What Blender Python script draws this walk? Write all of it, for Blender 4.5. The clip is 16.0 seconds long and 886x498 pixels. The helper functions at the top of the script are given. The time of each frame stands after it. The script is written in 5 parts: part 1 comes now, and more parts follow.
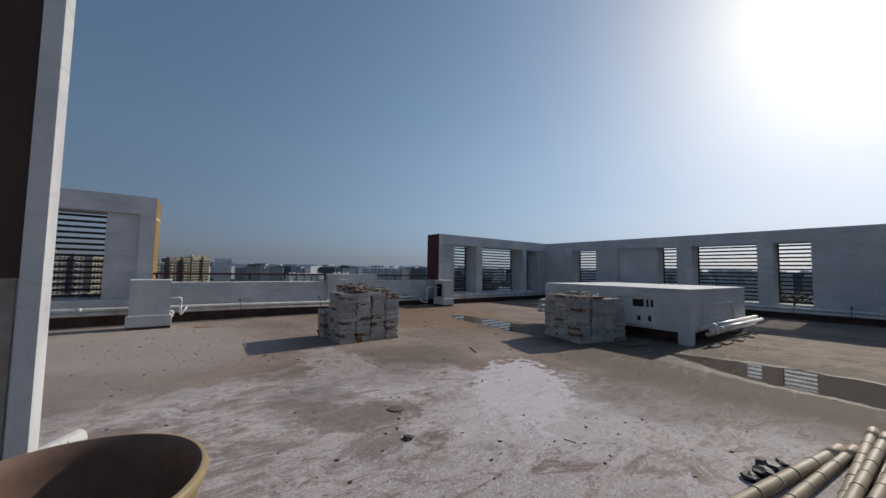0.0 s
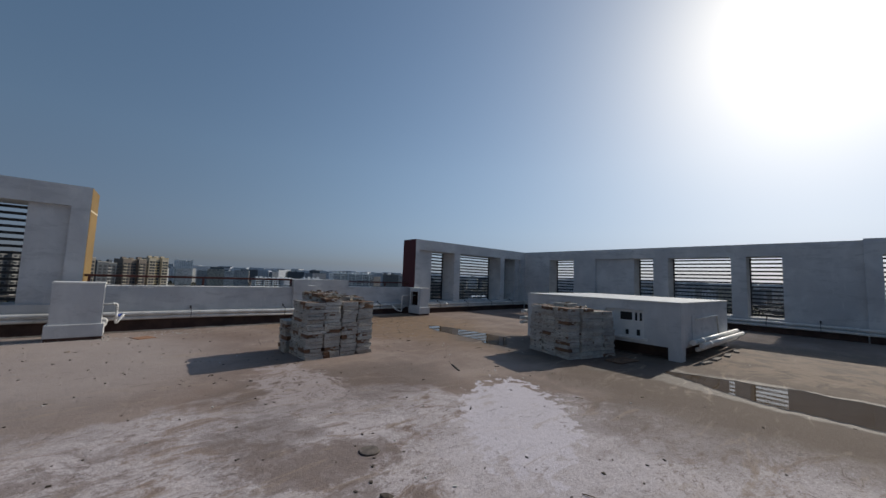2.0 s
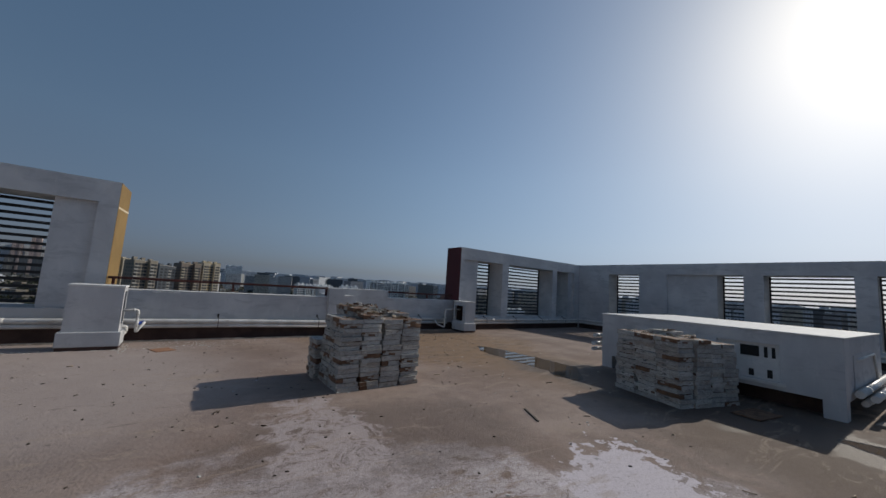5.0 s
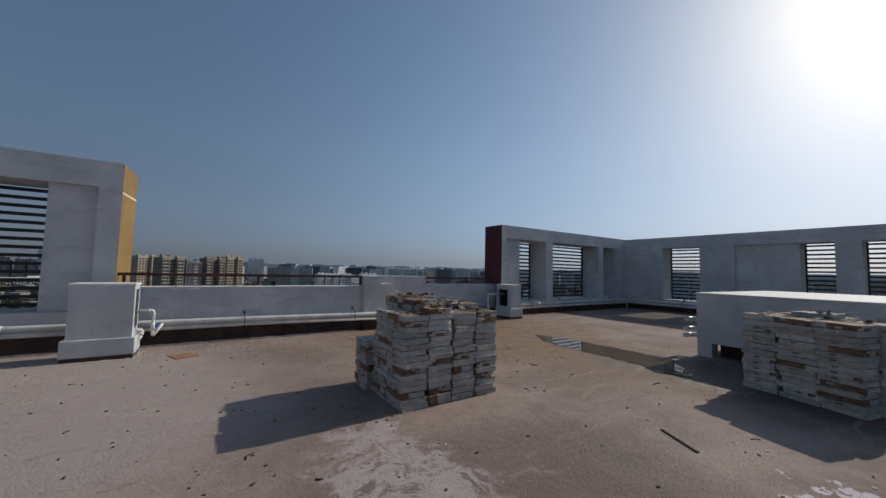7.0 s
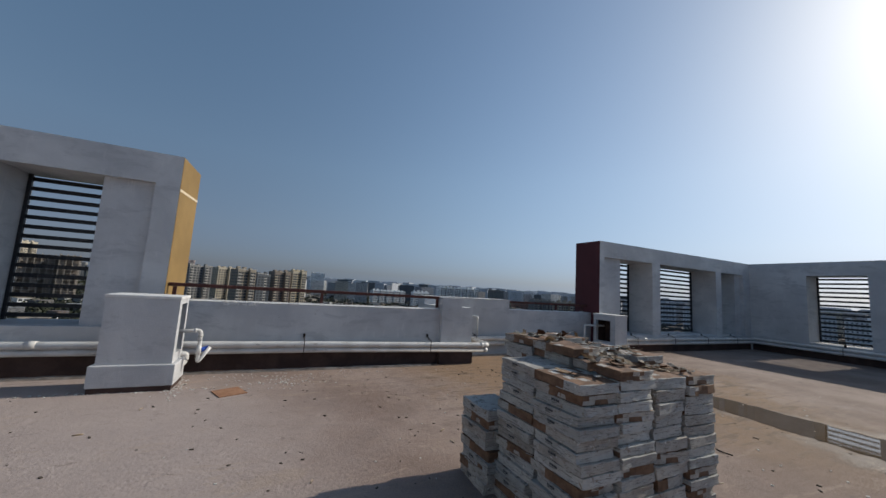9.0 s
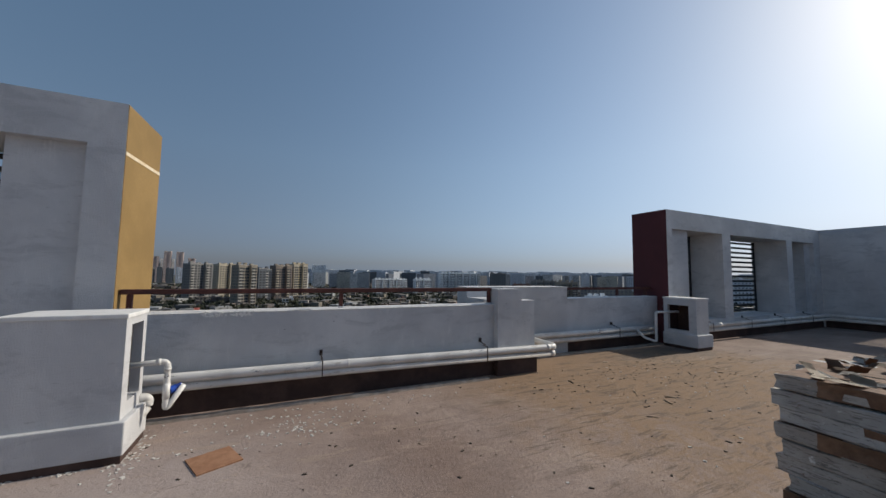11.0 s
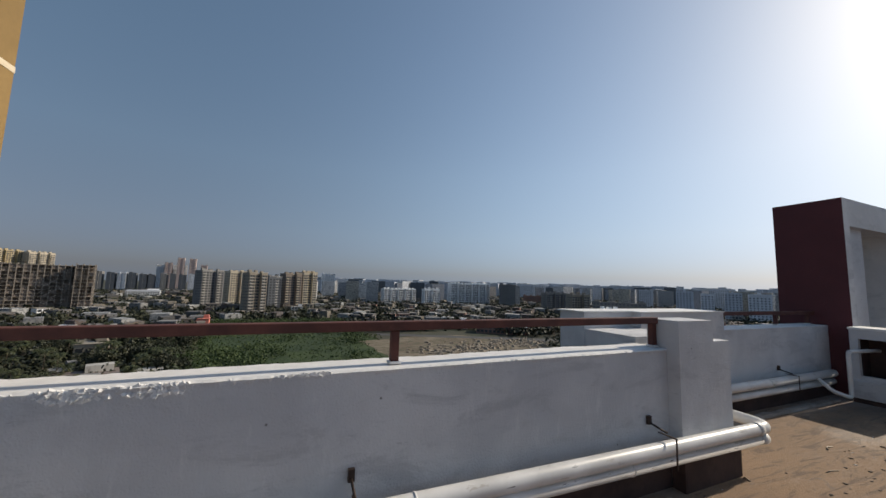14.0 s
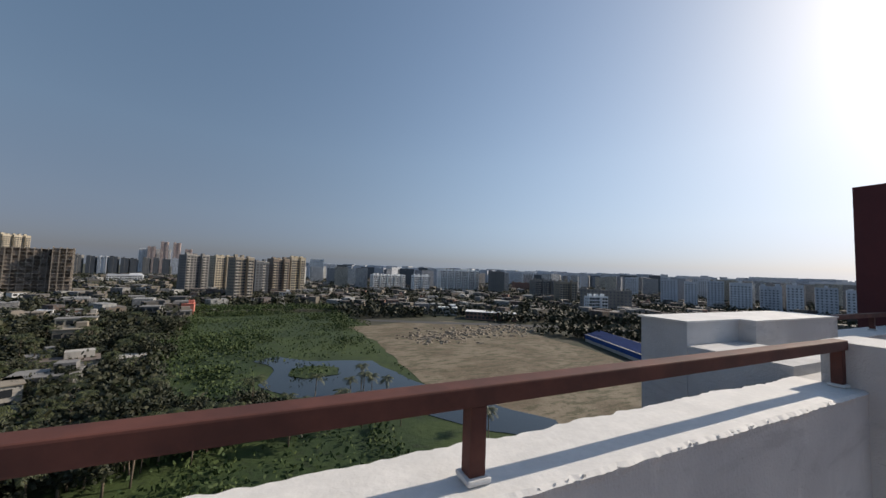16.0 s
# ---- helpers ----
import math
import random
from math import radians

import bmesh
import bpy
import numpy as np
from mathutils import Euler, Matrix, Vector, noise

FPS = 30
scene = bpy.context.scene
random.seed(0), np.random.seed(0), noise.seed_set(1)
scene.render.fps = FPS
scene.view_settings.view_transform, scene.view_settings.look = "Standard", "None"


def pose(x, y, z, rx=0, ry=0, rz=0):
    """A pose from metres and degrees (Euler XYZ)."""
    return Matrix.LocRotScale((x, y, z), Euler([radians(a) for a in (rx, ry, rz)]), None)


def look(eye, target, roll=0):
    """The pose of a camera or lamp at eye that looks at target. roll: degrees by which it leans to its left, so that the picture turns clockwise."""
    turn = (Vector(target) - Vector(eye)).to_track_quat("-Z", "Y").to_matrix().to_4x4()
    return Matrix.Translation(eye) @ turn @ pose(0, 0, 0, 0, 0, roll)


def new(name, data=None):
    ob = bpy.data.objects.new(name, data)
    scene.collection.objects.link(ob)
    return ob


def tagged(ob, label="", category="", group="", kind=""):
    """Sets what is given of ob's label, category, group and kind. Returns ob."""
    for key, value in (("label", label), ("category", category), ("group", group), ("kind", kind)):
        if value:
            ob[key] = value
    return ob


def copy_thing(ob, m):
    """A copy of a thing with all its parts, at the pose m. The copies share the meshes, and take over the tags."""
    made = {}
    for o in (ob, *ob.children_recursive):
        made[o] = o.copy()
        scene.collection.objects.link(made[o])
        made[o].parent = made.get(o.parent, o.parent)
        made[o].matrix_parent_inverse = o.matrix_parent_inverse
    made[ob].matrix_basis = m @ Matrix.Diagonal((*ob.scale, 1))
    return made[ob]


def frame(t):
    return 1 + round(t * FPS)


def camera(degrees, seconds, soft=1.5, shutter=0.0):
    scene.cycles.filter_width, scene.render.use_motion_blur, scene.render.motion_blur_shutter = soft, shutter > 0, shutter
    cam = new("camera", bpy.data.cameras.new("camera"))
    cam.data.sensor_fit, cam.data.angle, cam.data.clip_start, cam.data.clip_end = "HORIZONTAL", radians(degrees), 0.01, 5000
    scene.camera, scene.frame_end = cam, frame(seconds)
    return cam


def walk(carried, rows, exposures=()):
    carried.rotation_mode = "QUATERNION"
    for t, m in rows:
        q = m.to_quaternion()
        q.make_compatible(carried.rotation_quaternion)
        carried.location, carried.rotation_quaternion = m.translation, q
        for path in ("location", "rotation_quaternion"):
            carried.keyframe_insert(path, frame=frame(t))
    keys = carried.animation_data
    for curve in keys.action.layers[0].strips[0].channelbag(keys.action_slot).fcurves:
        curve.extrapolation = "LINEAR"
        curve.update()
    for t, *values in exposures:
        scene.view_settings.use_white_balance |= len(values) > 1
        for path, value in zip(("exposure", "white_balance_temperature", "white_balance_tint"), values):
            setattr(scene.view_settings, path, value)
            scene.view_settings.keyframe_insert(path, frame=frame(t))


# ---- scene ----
cam = camera(103.4, 16.0)
PATH = [
    (0, (-0.264, -0.895, 1.39), (0.951, 0.689, 1.514), 0.9),
    (0.5, (-0.157, -0.743, 1.386), (0.976, 0.901, 1.499), 2.4),
    (1, (-0.139, -0.564, 1.404), (1.029, 1.051, 1.576), 2.6),
    (1.5, (-0.085, -0.426, 1.41), (1.22, 1.083, 1.559), 2.2),
    (2, (0.016, -0.31, 1.398), (1.344, 1.175, 1.566), 2.0),
    (2.5, (0.178, -0.219, 1.432), (1.524, 1.248, 1.623), 2.7),
    (3, (0.267, -0.058, 1.432), (1.583, 1.436, 1.626), 2.9),
    (3.5, (0.359, 0.16, 1.431), (1.722, 1.608, 1.64), 0.4),
    (4, (0.416, 0.442, 1.434), (1.677, 1.963, 1.745), 2.7),
    (4.5, (0.505, 0.682, 1.439), (1.651, 2.304, 1.677), 2.9),
    (4.7, (0.518, 0.784, 1.432), (1.685, 2.393, 1.658), 3.8),
    (6.8, (0.641, 2.172, 1.367), (1.754, 3.826, 1.523), 1.3),
    (7, (0.644, 2.324, 1.377), (1.742, 3.991, 1.504), 1.3),
    (7.5, (0.715, 2.752, 1.367), (1.672, 4.498, 1.558), 2.2),
    (8, (0.742, 3.157, 1.369), (1.602, 4.951, 1.58), 3.7),
    (8.5, (0.735, 3.561, 1.385), (1.731, 5.285, 1.575), 2.2),
    (9, (0.757, 4.02, 1.382), (1.587, 5.825, 1.609), 3.6),
    (9.2, (0.756, 4.2, 1.399), (1.531, 6.031, 1.611), 4.2),
    (11.3, (0.753, 6.086, 1.418), (1.594, 7.896, 1.555), 0.6),
    (11.5, (0.771, 6.285, 1.398), (1.581, 8.109, 1.533), 1.4),
    (12, (0.829, 6.715, 1.424), (1.547, 8.576, 1.575), 2.6),
    (12.5, (0.811, 7.117, 1.434), (1.617, 8.935, 1.639), 2.6),
    (13, (0.845, 7.532, 1.423), (1.587, 9.377, 1.631), 2.1),
    (13.5, (0.909, 7.927, 1.438), (1.577, 9.804, 1.619), 3.2),
    (14, (0.882, 8.291, 1.445), (1.67, 10.118, 1.649), 1.6),
    (14.5, (0.909, 8.637, 1.438), (1.594, 10.504, 1.649), 0.8),
    (15, (1.004, 8.961, 1.47), (1.652, 10.844, 1.653), 2.2),
    (15.5, (1.001, 9.252, 1.467), (1.776, 11.087, 1.652), 2.4),
    (16, (0.975, 9.463, 1.509), (1.822, 11.27, 1.638), 2.0),
]
EXPOSURES = [(0, 0.05, 6900, 8), (3, -0.1, 6800, 8), (4.5, -0.15, 6800, 8), (7, 0.0, 6900, 9), (8, 0.38, 7400, 10), (9, 0.28, 6900, 8), (11.5, 0.32, 7100, 9), (12.5, 0.38, 7000, 9), (14.5, 0.42, 7600, 11), (16, 0.48, 7500, 12)]
walk(cam, [(t, look(eye, target, roll)) for t, eye, target, roll in PATH], EXPOSURES)

TOP = 2.92
SUN_EL, SUN_AZ = 31.5, 0.0

world = bpy.data.worlds.new("world")
scene.world = world
world.use_nodes = True
wn = world.node_tree
sky = wn.nodes.new("ShaderNodeTexSky")
sky.sky_type = "NISHITA"
sky.sun_disc = False
sky.sun_elevation = radians(SUN_EL)
sky.sun_rotation = radians(90 - SUN_AZ)
sky.altitude, sky.air_density, sky.dust_density, sky.ozone_density = 50, 1.0, 0.75, 1.7
way = wn.nodes.new("ShaderNodeTexCoord")
sep, com = wn.nodes.new("ShaderNodeSeparateXYZ"), wn.nodes.new("ShaderNodeCombineXYZ")
low = wn.nodes.new("ShaderNodeMath")
low.operation = "MAXIMUM"
low.inputs[1].default_value = 0.03
wn.links.new(way.outputs["Generated"], sep.inputs[0])
wn.links.new(sep.outputs[2], low.inputs[0])
for i, sock in enumerate((sep.outputs[0], sep.outputs[1], low.outputs[0])):
    wn.links.new(sock, com.inputs[i])
wn.links.new(com.outputs[0], sky.inputs[0])
# the dull grey haze over the town takes light out of the lowest sky
def veil_ramp(stops):
    r = wn.nodes.new("ShaderNodeValToRGB")
    r.color_ramp.interpolation = "B_SPLINE"
    for k, (pos, col) in enumerate(stops):
        e = r.color_ramp.elements[0] if k == 0 else r.color_ramp.elements[-1] if k == len(stops) - 1 else r.color_ramp.elements.new(pos)
        e.position, e.color = pos, (*col, 1)
    wn.links.new(sep.outputs[2], r.inputs[0])
    return r.outputs[0]


away = veil_ramp(((0.0, (0.19, 0.235, 0.44)), (0.13, (0.37, 0.36, 0.43)), (0.30, (0.58, 0.60, 0.62)), (0.60, (0.80, 0.92, 0.93))))
near = veil_ramp(((0.0, (0.25, 0.345, 0.70)), (0.13, (0.60, 0.63, 0.73)), (0.30, (0.86, 0.88, 0.89)), (0.55, (0.90, 0.95, 0.96))))
side = wn.nodes.new("ShaderNodeMapRange")
side.interpolation_type = "SMOOTHSTEP"
side.inputs[1].default_value, side.inputs[2].default_value = -0.6, 0.7
wn.links.new(sep.outputs[0], side.inputs[0])
both, veil = wn.nodes.new("ShaderNodeMix"), wn.nodes.new("ShaderNodeMix")
both.data_type = veil.data_type = "RGBA"
veil.blend_type = "MULTIPLY"
veil.inputs[0].default_value = 1.0
wn.links.new(side.outputs[0], both.inputs[0])
wn.links.new(away, both.inputs[6])
wn.links.new(near, both.inputs[7])
wn.links.new(sky.outputs[0], veil.inputs[6])
wn.links.new(both.outputs[2], veil.inputs[7])
wn.links.new(veil.outputs[2], wn.nodes["Background"].inputs[0])
wn.nodes["Background"].inputs[1].default_value = 0.104

sun = new("sun", bpy.data.lights.new("sun", "SUN"))
sun.data.energy, sun.data.angle, sun.data.color = 2.9, radians(0.6), (1.0, 0.95, 0.88)
sd = Vector((math.cos(radians(SUN_EL)) * math.cos(radians(SUN_AZ)), math.cos(radians(SUN_EL)) * math.sin(radians(SUN_AZ)), math.sin(radians(SUN_EL))))
sun.matrix_world = look(sd * 50, (0, 0, 0))


# ---- materials ----
class Nodes:
    """A small writer of node trees."""

    def __init__(self, name, rough=0.8, metal=0.0):
        self.mat = bpy.data.materials.new(name)
        self.mat.use_nodes = True
        self.t = self.mat.node_tree
        self.b = self.t.nodes["Principled BSDF"]
        self.b.inputs["Roughness"].default_value = rough
        self.b.inputs["Metallic"].default_value = metal
        self.co = self.t.nodes.new("ShaderNodeTexCoord").outputs["Object"]

    def world_co(self):
        self.co = self.t.nodes.new("ShaderNodeNewGeometry").outputs["Position"]

    def put(self, sock, v):
        if isinstance(v, bpy.types.NodeSocket):
            self.t.links.new(v, sock)
        elif v is not None:
            if hasattr(sock.default_value, "__len__") and len(sock.default_value) == 4 and len(v) == 3:
                v = (*v, 1)
            sock.default_value = v

    def mapping(self, scale=(1, 1, 1), rot=0.0, loc=(0, 0, 0), co=None):
        m = self.t.nodes.new("ShaderNodeMapping")
        self.put(m.inputs["Vector"], co or self.co)
        m.inputs["Scale"].default_value = scale
        m.inputs["Rotation"].default_value = (0, 0, rot)
        m.inputs["Location"].default_value = loc
        return m.outputs[0]

    def noise(self, scale, detail=4, rough=0.55, co=None, dist=0.0):
        n = self.t.nodes.new("ShaderNodeTexNoise")
        self.put(n.inputs["Vector"], co or self.co)
        n.inputs["Scale"].default_value, n.inputs["Detail"].default_value = scale, detail
        n.inputs["Roughness"].default_value, n.inputs["Distortion"].default_value = rough, dist
        return n.outputs[0]

    def voronoi(self, scale, co=None, feature="F1"):
        n = self.t.nodes.new("ShaderNodeTexVoronoi")
        n.feature = feature
        self.put(n.inputs["Vector"], co or self.co)
        n.inputs["Scale"].default_value = scale
        return n.outputs[0]

    def ramp(self, v, lo, hi, a=0.0, b=1.0):
        m = self.t.nodes.new("ShaderNodeMapRange")
        m.interpolation_type = "SMOOTHSTEP"
        for k, val in zip((0, 1, 2, 3, 4), (v, lo, hi, a, b)):
            self.put(m.inputs[k], val)
        return m.outputs[0]

    def math(self, op, a, b=None):
        m = self.t.nodes.new("ShaderNodeMath")
        m.operation = op
        self.put(m.inputs[0], a)
        self.put(m.inputs[1], b)
        return m.outputs[0]

    def mix(self, f, a, b, mode="MIX"):
        m = self.t.nodes.new("ShaderNodeMix")
        m.data_type, m.blend_type = "RGBA", mode
        self.put(m.inputs[0], f)
        self.put(m.inputs[6], a)
        self.put(m.inputs[7], b)
        return m.outputs[2]

    def spot(self, x, y, r, edge, co=None, sx=1.0, sy=1.0, noise_scale=3.0, wobble=0.5):
        """A blotch of uneven outline round (x, y): 1 inside, 0 outside."""
        sub = self.t.nodes.new("ShaderNodeVectorMath")
        sub.operation = "SUBTRACT"
        self.put(sub.inputs[0], co or self.co)
        sub.inputs[1].default_value = (x, y, 0)
        mul = self.t.nodes.new("ShaderNodeVectorMath")
        mul.operation = "MULTIPLY"
        self.put(mul.inputs[0], sub.outputs[0])
        mul.inputs[1].default_value = (sx, sy, 0)
        ln = self.t.nodes.new("ShaderNodeVectorMath")
        ln.operation = "LENGTH"
        self.put(ln.inputs[0], mul.outputs[0])
        n = self.noise(noise_scale, 6, 0.65)
        d = self.math("ADD", ln.outputs["Value"], self.math("MULTIPLY", self.math("SUBTRACT", n, 0.5), wobble * 2))
        return self.ramp(d, r - edge, r + edge, 1.0, 0.0)

    def color(self, v):
        self.put(self.b.inputs["Base Color"], v)
        return self

    def rough(self, v):
        self.put(self.b.inputs["Roughness"], v)
        return self

    def bump(self, h, strength=0.3, dist=0.01):
        b = self.t.nodes.new("ShaderNodeBump")
        b.inputs["Strength"].default_value, b.inputs["Distance"].default_value = strength, dist
        self.put(b.inputs["Height"], h)
        self.put(self.b.inputs["Normal"], b.outputs[0])
        return self


def mottled(name, a, b, scale=2.0, rough=0.8, bump=0.15, fine=40.0, metal=0.0):
    m = Nodes(name, rough, metal)
    f = m.ramp(m.noise(scale, 5, 0.6), 0.35, 0.68)
    c = m.mix(f, a, b)
    g = m.noise(fine, 4, 0.6)
    c = m.mix(m.ramp(g, 0.3, 0.7, 0.0, 0.25), c, tuple(v * 0.8 for v in a))
    m.color(c)
    if bump:
        m.bump(g, bump, 0.004)
    return m.mat


def wall_paint():
    m = Nodes("white_cement_paint", 0.75)
    big = m.ramp(m.noise(1.1, 5, 0.6, dist=0.4), 0.35, 0.7)
    c = m.mix(big, (0.48, 0.485, 0.50), (0.62, 0.62, 0.625))
    brush = m.noise(2.4, 6, 0.72, m.mapping((0.7, 0.7, 2.2)), 0.5)
    c = m.mix(m.ramp(brush, 0.50, 0.66, 0.0, 0.6), c, (0.38, 0.385, 0.40))
    streaks = m.noise(5.0, 6, 0.7, m.mapping((2.5, 2.5, 0.5)))
    c = m.mix(m.ramp(streaks, 0.56, 0.72, 0.0, 0.45), c, (0.68, 0.67, 0.66))
    drips = m.noise(7.0, 4, 0.7, m.mapping((1.0, 1.0, 5.0)))
    c = m.mix(m.ramp(drips, 0.64, 0.70, 0.0, 0.5), c, (0.33, 0.33, 0.34))
    spots = m.ramp(m.voronoi(3.3), 0.0, 0.035, 1.0, 0.0)
    spots = m.math("MULTIPLY", spots, m.ramp(m.noise(1.7), 0.46, 0.5))
    c = m.mix(spots, c, (0.10, 0.09, 0.08))
    m.color(c)
    m.bump(m.math("ADD", m.noise(9, 7, 0.7), m.noise(90, 3, 0.6)), 0.65, 0.010)
    return m.mat


def pvc_mat():
    m = Nodes("white_pvc", 0.38)
    c = m.mix(m.ramp(m.noise(2.5, 5, 0.6), 0.35, 0.65), (0.56, 0.55, 0.53), (0.70, 0.69, 0.67))
    grime = m.ramp(m.noise(16, 5, 0.7, m.mapping((0.25, 1, 1))), 0.60, 0.66)
    c = m.mix(m.math("MULTIPLY", grime, 0.5), c, (0.30, 0.25, 0.20))
    dash = m.ramp(m.noise(9, 3, 0.6, m.mapping((0.6, 5, 5))), 0.68, 0.71)
    c = m.mix(dash, c, (0.06, 0.06, 0.07))
    m.color(c)
    return m.mat


def floor_mat():
    m = Nodes("cement_roof_floor", 0.85)
    base = m.mix(m.ramp(m.noise(0.45, 5, 0.6), 0.35, 0.65), (0.19, 0.135, 0.10), (0.315, 0.252, 0.20))
    base = m.mix(m.ramp(m.noise(1.7, 6, 0.7), 0.42, 0.72, 0, 0.65), base, (0.17, 0.128, 0.10))
    base = m.mix(m.ramp(m.noise(0.9, 6, 0.75, None, 0.8), 0.55, 0.7, 0, 0.5), base, (0.29, 0.25, 0.215))
    # pale cement round the door, worn off in ragged islands
    pale = m.spot(0.5, -0.1, 4.15, 0.25, wobble=1.6, noise_scale=1.1)
    worn = m.ramp(m.noise(2.2, 10, 0.78, m.mapping((0.8, 1.5, 1), 0.5), 1.1), 0.38, 0.50)
    pale = m.math("MULTIPLY", pale, worn)
    tone = m.mix(m.ramp(m.noise(1.1, 6, 0.65), 0.35, 0.65), (0.36, 0.325, 0.305), (0.53, 0.49, 0.465))
    base = m.mix(pale, base, tone)
    # fine combed scratches and dirt in the pale cement
    comb = m.noise(5.5, 9, 0.8, m.mapping((0.8, 1.5, 1), 0.9), 2.2)
    base = m.mix(m.math("MULTIPLY", pale, m.ramp(comb, 0.55, 0.575, 0, 0.8)), base, (0.165, 0.13, 0.108))
    comb2 = m.noise(13, 8, 0.8, m.mapping((0.8, 1.4, 1), -0.4), 2.0)
    base = m.mix(m.math("MULTIPLY", pale, m.ramp(comb2, 0.53, 0.565, 0, 0.7)), base, (0.58, 0.55, 0.53))
    base = m.mix(m.math("MULTIPLY", m.spot(-2.2, 7.2, 3.4, 1.1), 0.7), base, (0.38, 0.34, 0.30))
    base = m.mix(m.math("MULTIPLY", m.spot(8.5, -0.8, 4.2, 0.8, wobble=0.7, noise_scale=0.9), 0.75), base, (0.135, 0.105, 0.075))
    base = m.mix(m.math("MULTIPLY", m.spot(-2.2, 4.6, 1.7, 0.5, sy=1.5, sx=0.8), 0.3), base, (0.12, 0.098, 0.083))
    base = m.mix(m.math("MULTIPLY", m.spot(2.3, 4.0, 0.9, 0.3, sx=0.6, sy=1.0), 0.6), base, (0.13, 0.102, 0.083))
    base = m.mix(m.math("MULTIPLY", m.spot(1.0, 3.0, 0.35, 0.12, sx=0.8, sy=0.8), 0.6), base, (0.16, 0.135, 0.12))
    base = m.mix(m.math("MULTIPLY", m.spot(4.3, 0.8, 0.9, 0.3, sy=1.2), 0.55), base, (0.14, 0.11, 0.09))
    white = m.spot(3.716, -0.655, 0.55, 0.02, co=m.mapping(rot=radians(-42)), wobble=0.5, noise_scale=6.5, sx=0.46, sy=1.0)
    tail = m.spot(2.75, 1.35, 0.75, 0.05, wobble=0.7, noise_scale=3.0, sx=0.8, sy=0.9)
    base = m.mix(m.math("MULTIPLY", tail, 0.5), base, (0.50, 0.47, 0.46))
    dull = m.math("MULTIPLY", m.spot(4.5, 1.8, 1.1, 0.4, sx=0.8, wobble=1.0, noise_scale=1.3), m.ramp(m.noise(2.4, 8, 0.75, None, 1.0), 0.40, 0.55))
    base = m.mix(m.math("MULTIPLY", dull, 0.55), base, (0.155, 0.12, 0.097))
    base = m.mix(white, base, (0.56, 0.535, 0.54))
    # ragged islands of worn-off cement, and a spill of pale cement by the first pile
    isle = m.math("MULTIPLY", m.spot(-0.2, 1.9, 1.5, 0.2, sx=0.8, wobble=1.3, noise_scale=1.5), m.ramp(m.noise(1.3, 9, 0.7, None, 0.8), 0.48, 0.55))
    base = m.mix(m.math("MULTIPLY", isle, 0.65), base, (0.165, 0.128, 0.105))
    gone = m.spot(1.25, 2.25, 0.30, 0.05, sx=0.7, wobble=0.5, noise_scale=4.0)
    base = m.mix(m.math("MULTIPLY", gone, 0.75), base, (0.19, 0.15, 0.125))
    spill = m.math("MULTIPLY", m.spot(1.75, 4.25, 0.62, 0.1, sx=1.3, sy=0.6, wobble=0.8, noise_scale=2.2), m.ramp(m.noise(4.0, 9, 0.8, None, 1.2), 0.42, 0.50))
    base = m.mix(m.math("MULTIPLY", spill, 0.75), base, (0.43, 0.385, 0.36))
    curls = m.ramp(m.math("ABSOLUTE", m.math("SUBTRACT", m.noise(3.4, 7, 0.75, None, 1.8), 0.5)), 0.0, 0.006, 1.0, 0.0)
    curls = m.math("MULTIPLY", curls, m.ramp(m.noise(1.9, 3, 0.6, m.mapping(loc=(4, 2, 0))), 0.50, 0.58))
    base = m.mix(m.math("MULTIPLY", curls, 0.7), base, (0.12, 0.095, 0.08))
    # damp brown ground along the puddles
    damp = m.spot(6.9, 0.3, 2.3, 0.6, sy=0.55, wobble=0.8, noise_scale=0.9)
    base = m.mix(m.math("MULTIPLY", damp, 0.8), base, (0.11, 0.075, 0.048))
    damp2 = m.spot(6.6, 6.0, 1.0, 0.3, sy=0.42, wobble=0.6, noise_scale=1.2)
    base = m.mix(m.math("MULTIPLY", damp2, 0.6), base, (0.12, 0.082, 0.05))
    silt = m.math("MULTIPLY", m.spot(9.5, -0.2, 1.9, 0.5, sy=0.8, wobble=0.8, noise_scale=1.0), m.ramp(m.noise(1.8, 8, 0.75, None, 0.9), 0.42, 0.56))
    base = m.mix(m.math("MULTIPLY", silt, 0.7), base, (0.30, 0.225, 0.15))
    # ochre silt and damp
    base = m.mix(m.math("MULTIPLY", m.spot(5.6, 9.6, 1.5, 0.6, sx=0.6), 0.85), base, (0.21, 0.132, 0.062))
    base = m.mix(m.math("MULTIPLY", m.spot(6.2, 6.5, 1.4, 0.7, sy=0.5), 0.6), base, (0.22, 0.15, 0.09))
    wet = m.spot(6.7, 4.0, 0.75, 0.15, sy=0.26, sx=0.85, wobble=0.6, noise_scale=1.8)
    wet2 = m.spot(7.3, 10.0, 0.7, 0.2, sx=0.6, sy=1.5, wobble=0.4)
    wet3 = m.spot(6.5, -0.2, 0.8, 0.06, sx=1.05, sy=0.36, wobble=0.3, noise_scale=2.5)
    wet = m.math("MAXIMUM", m.math("MAXIMUM", wet, wet2), wet3)
    base = m.mix(m.math("MULTIPLY", wet, 0.75), base, (0.07, 0.05, 0.036))
    sand = m.ramp(m.noise(1.6, 8, 0.75, m.mapping((0.5, 1.8, 1), -0.5), 1.5), 0.54, 0.64, 0, 0.45)
    base = m.mix(sand, base, (0.34, 0.275, 0.20))
    drift = m.spot(6.0, 8.3, 2.3, 0.6, sx=0.8, wobble=1.0, noise_scale=1.2)
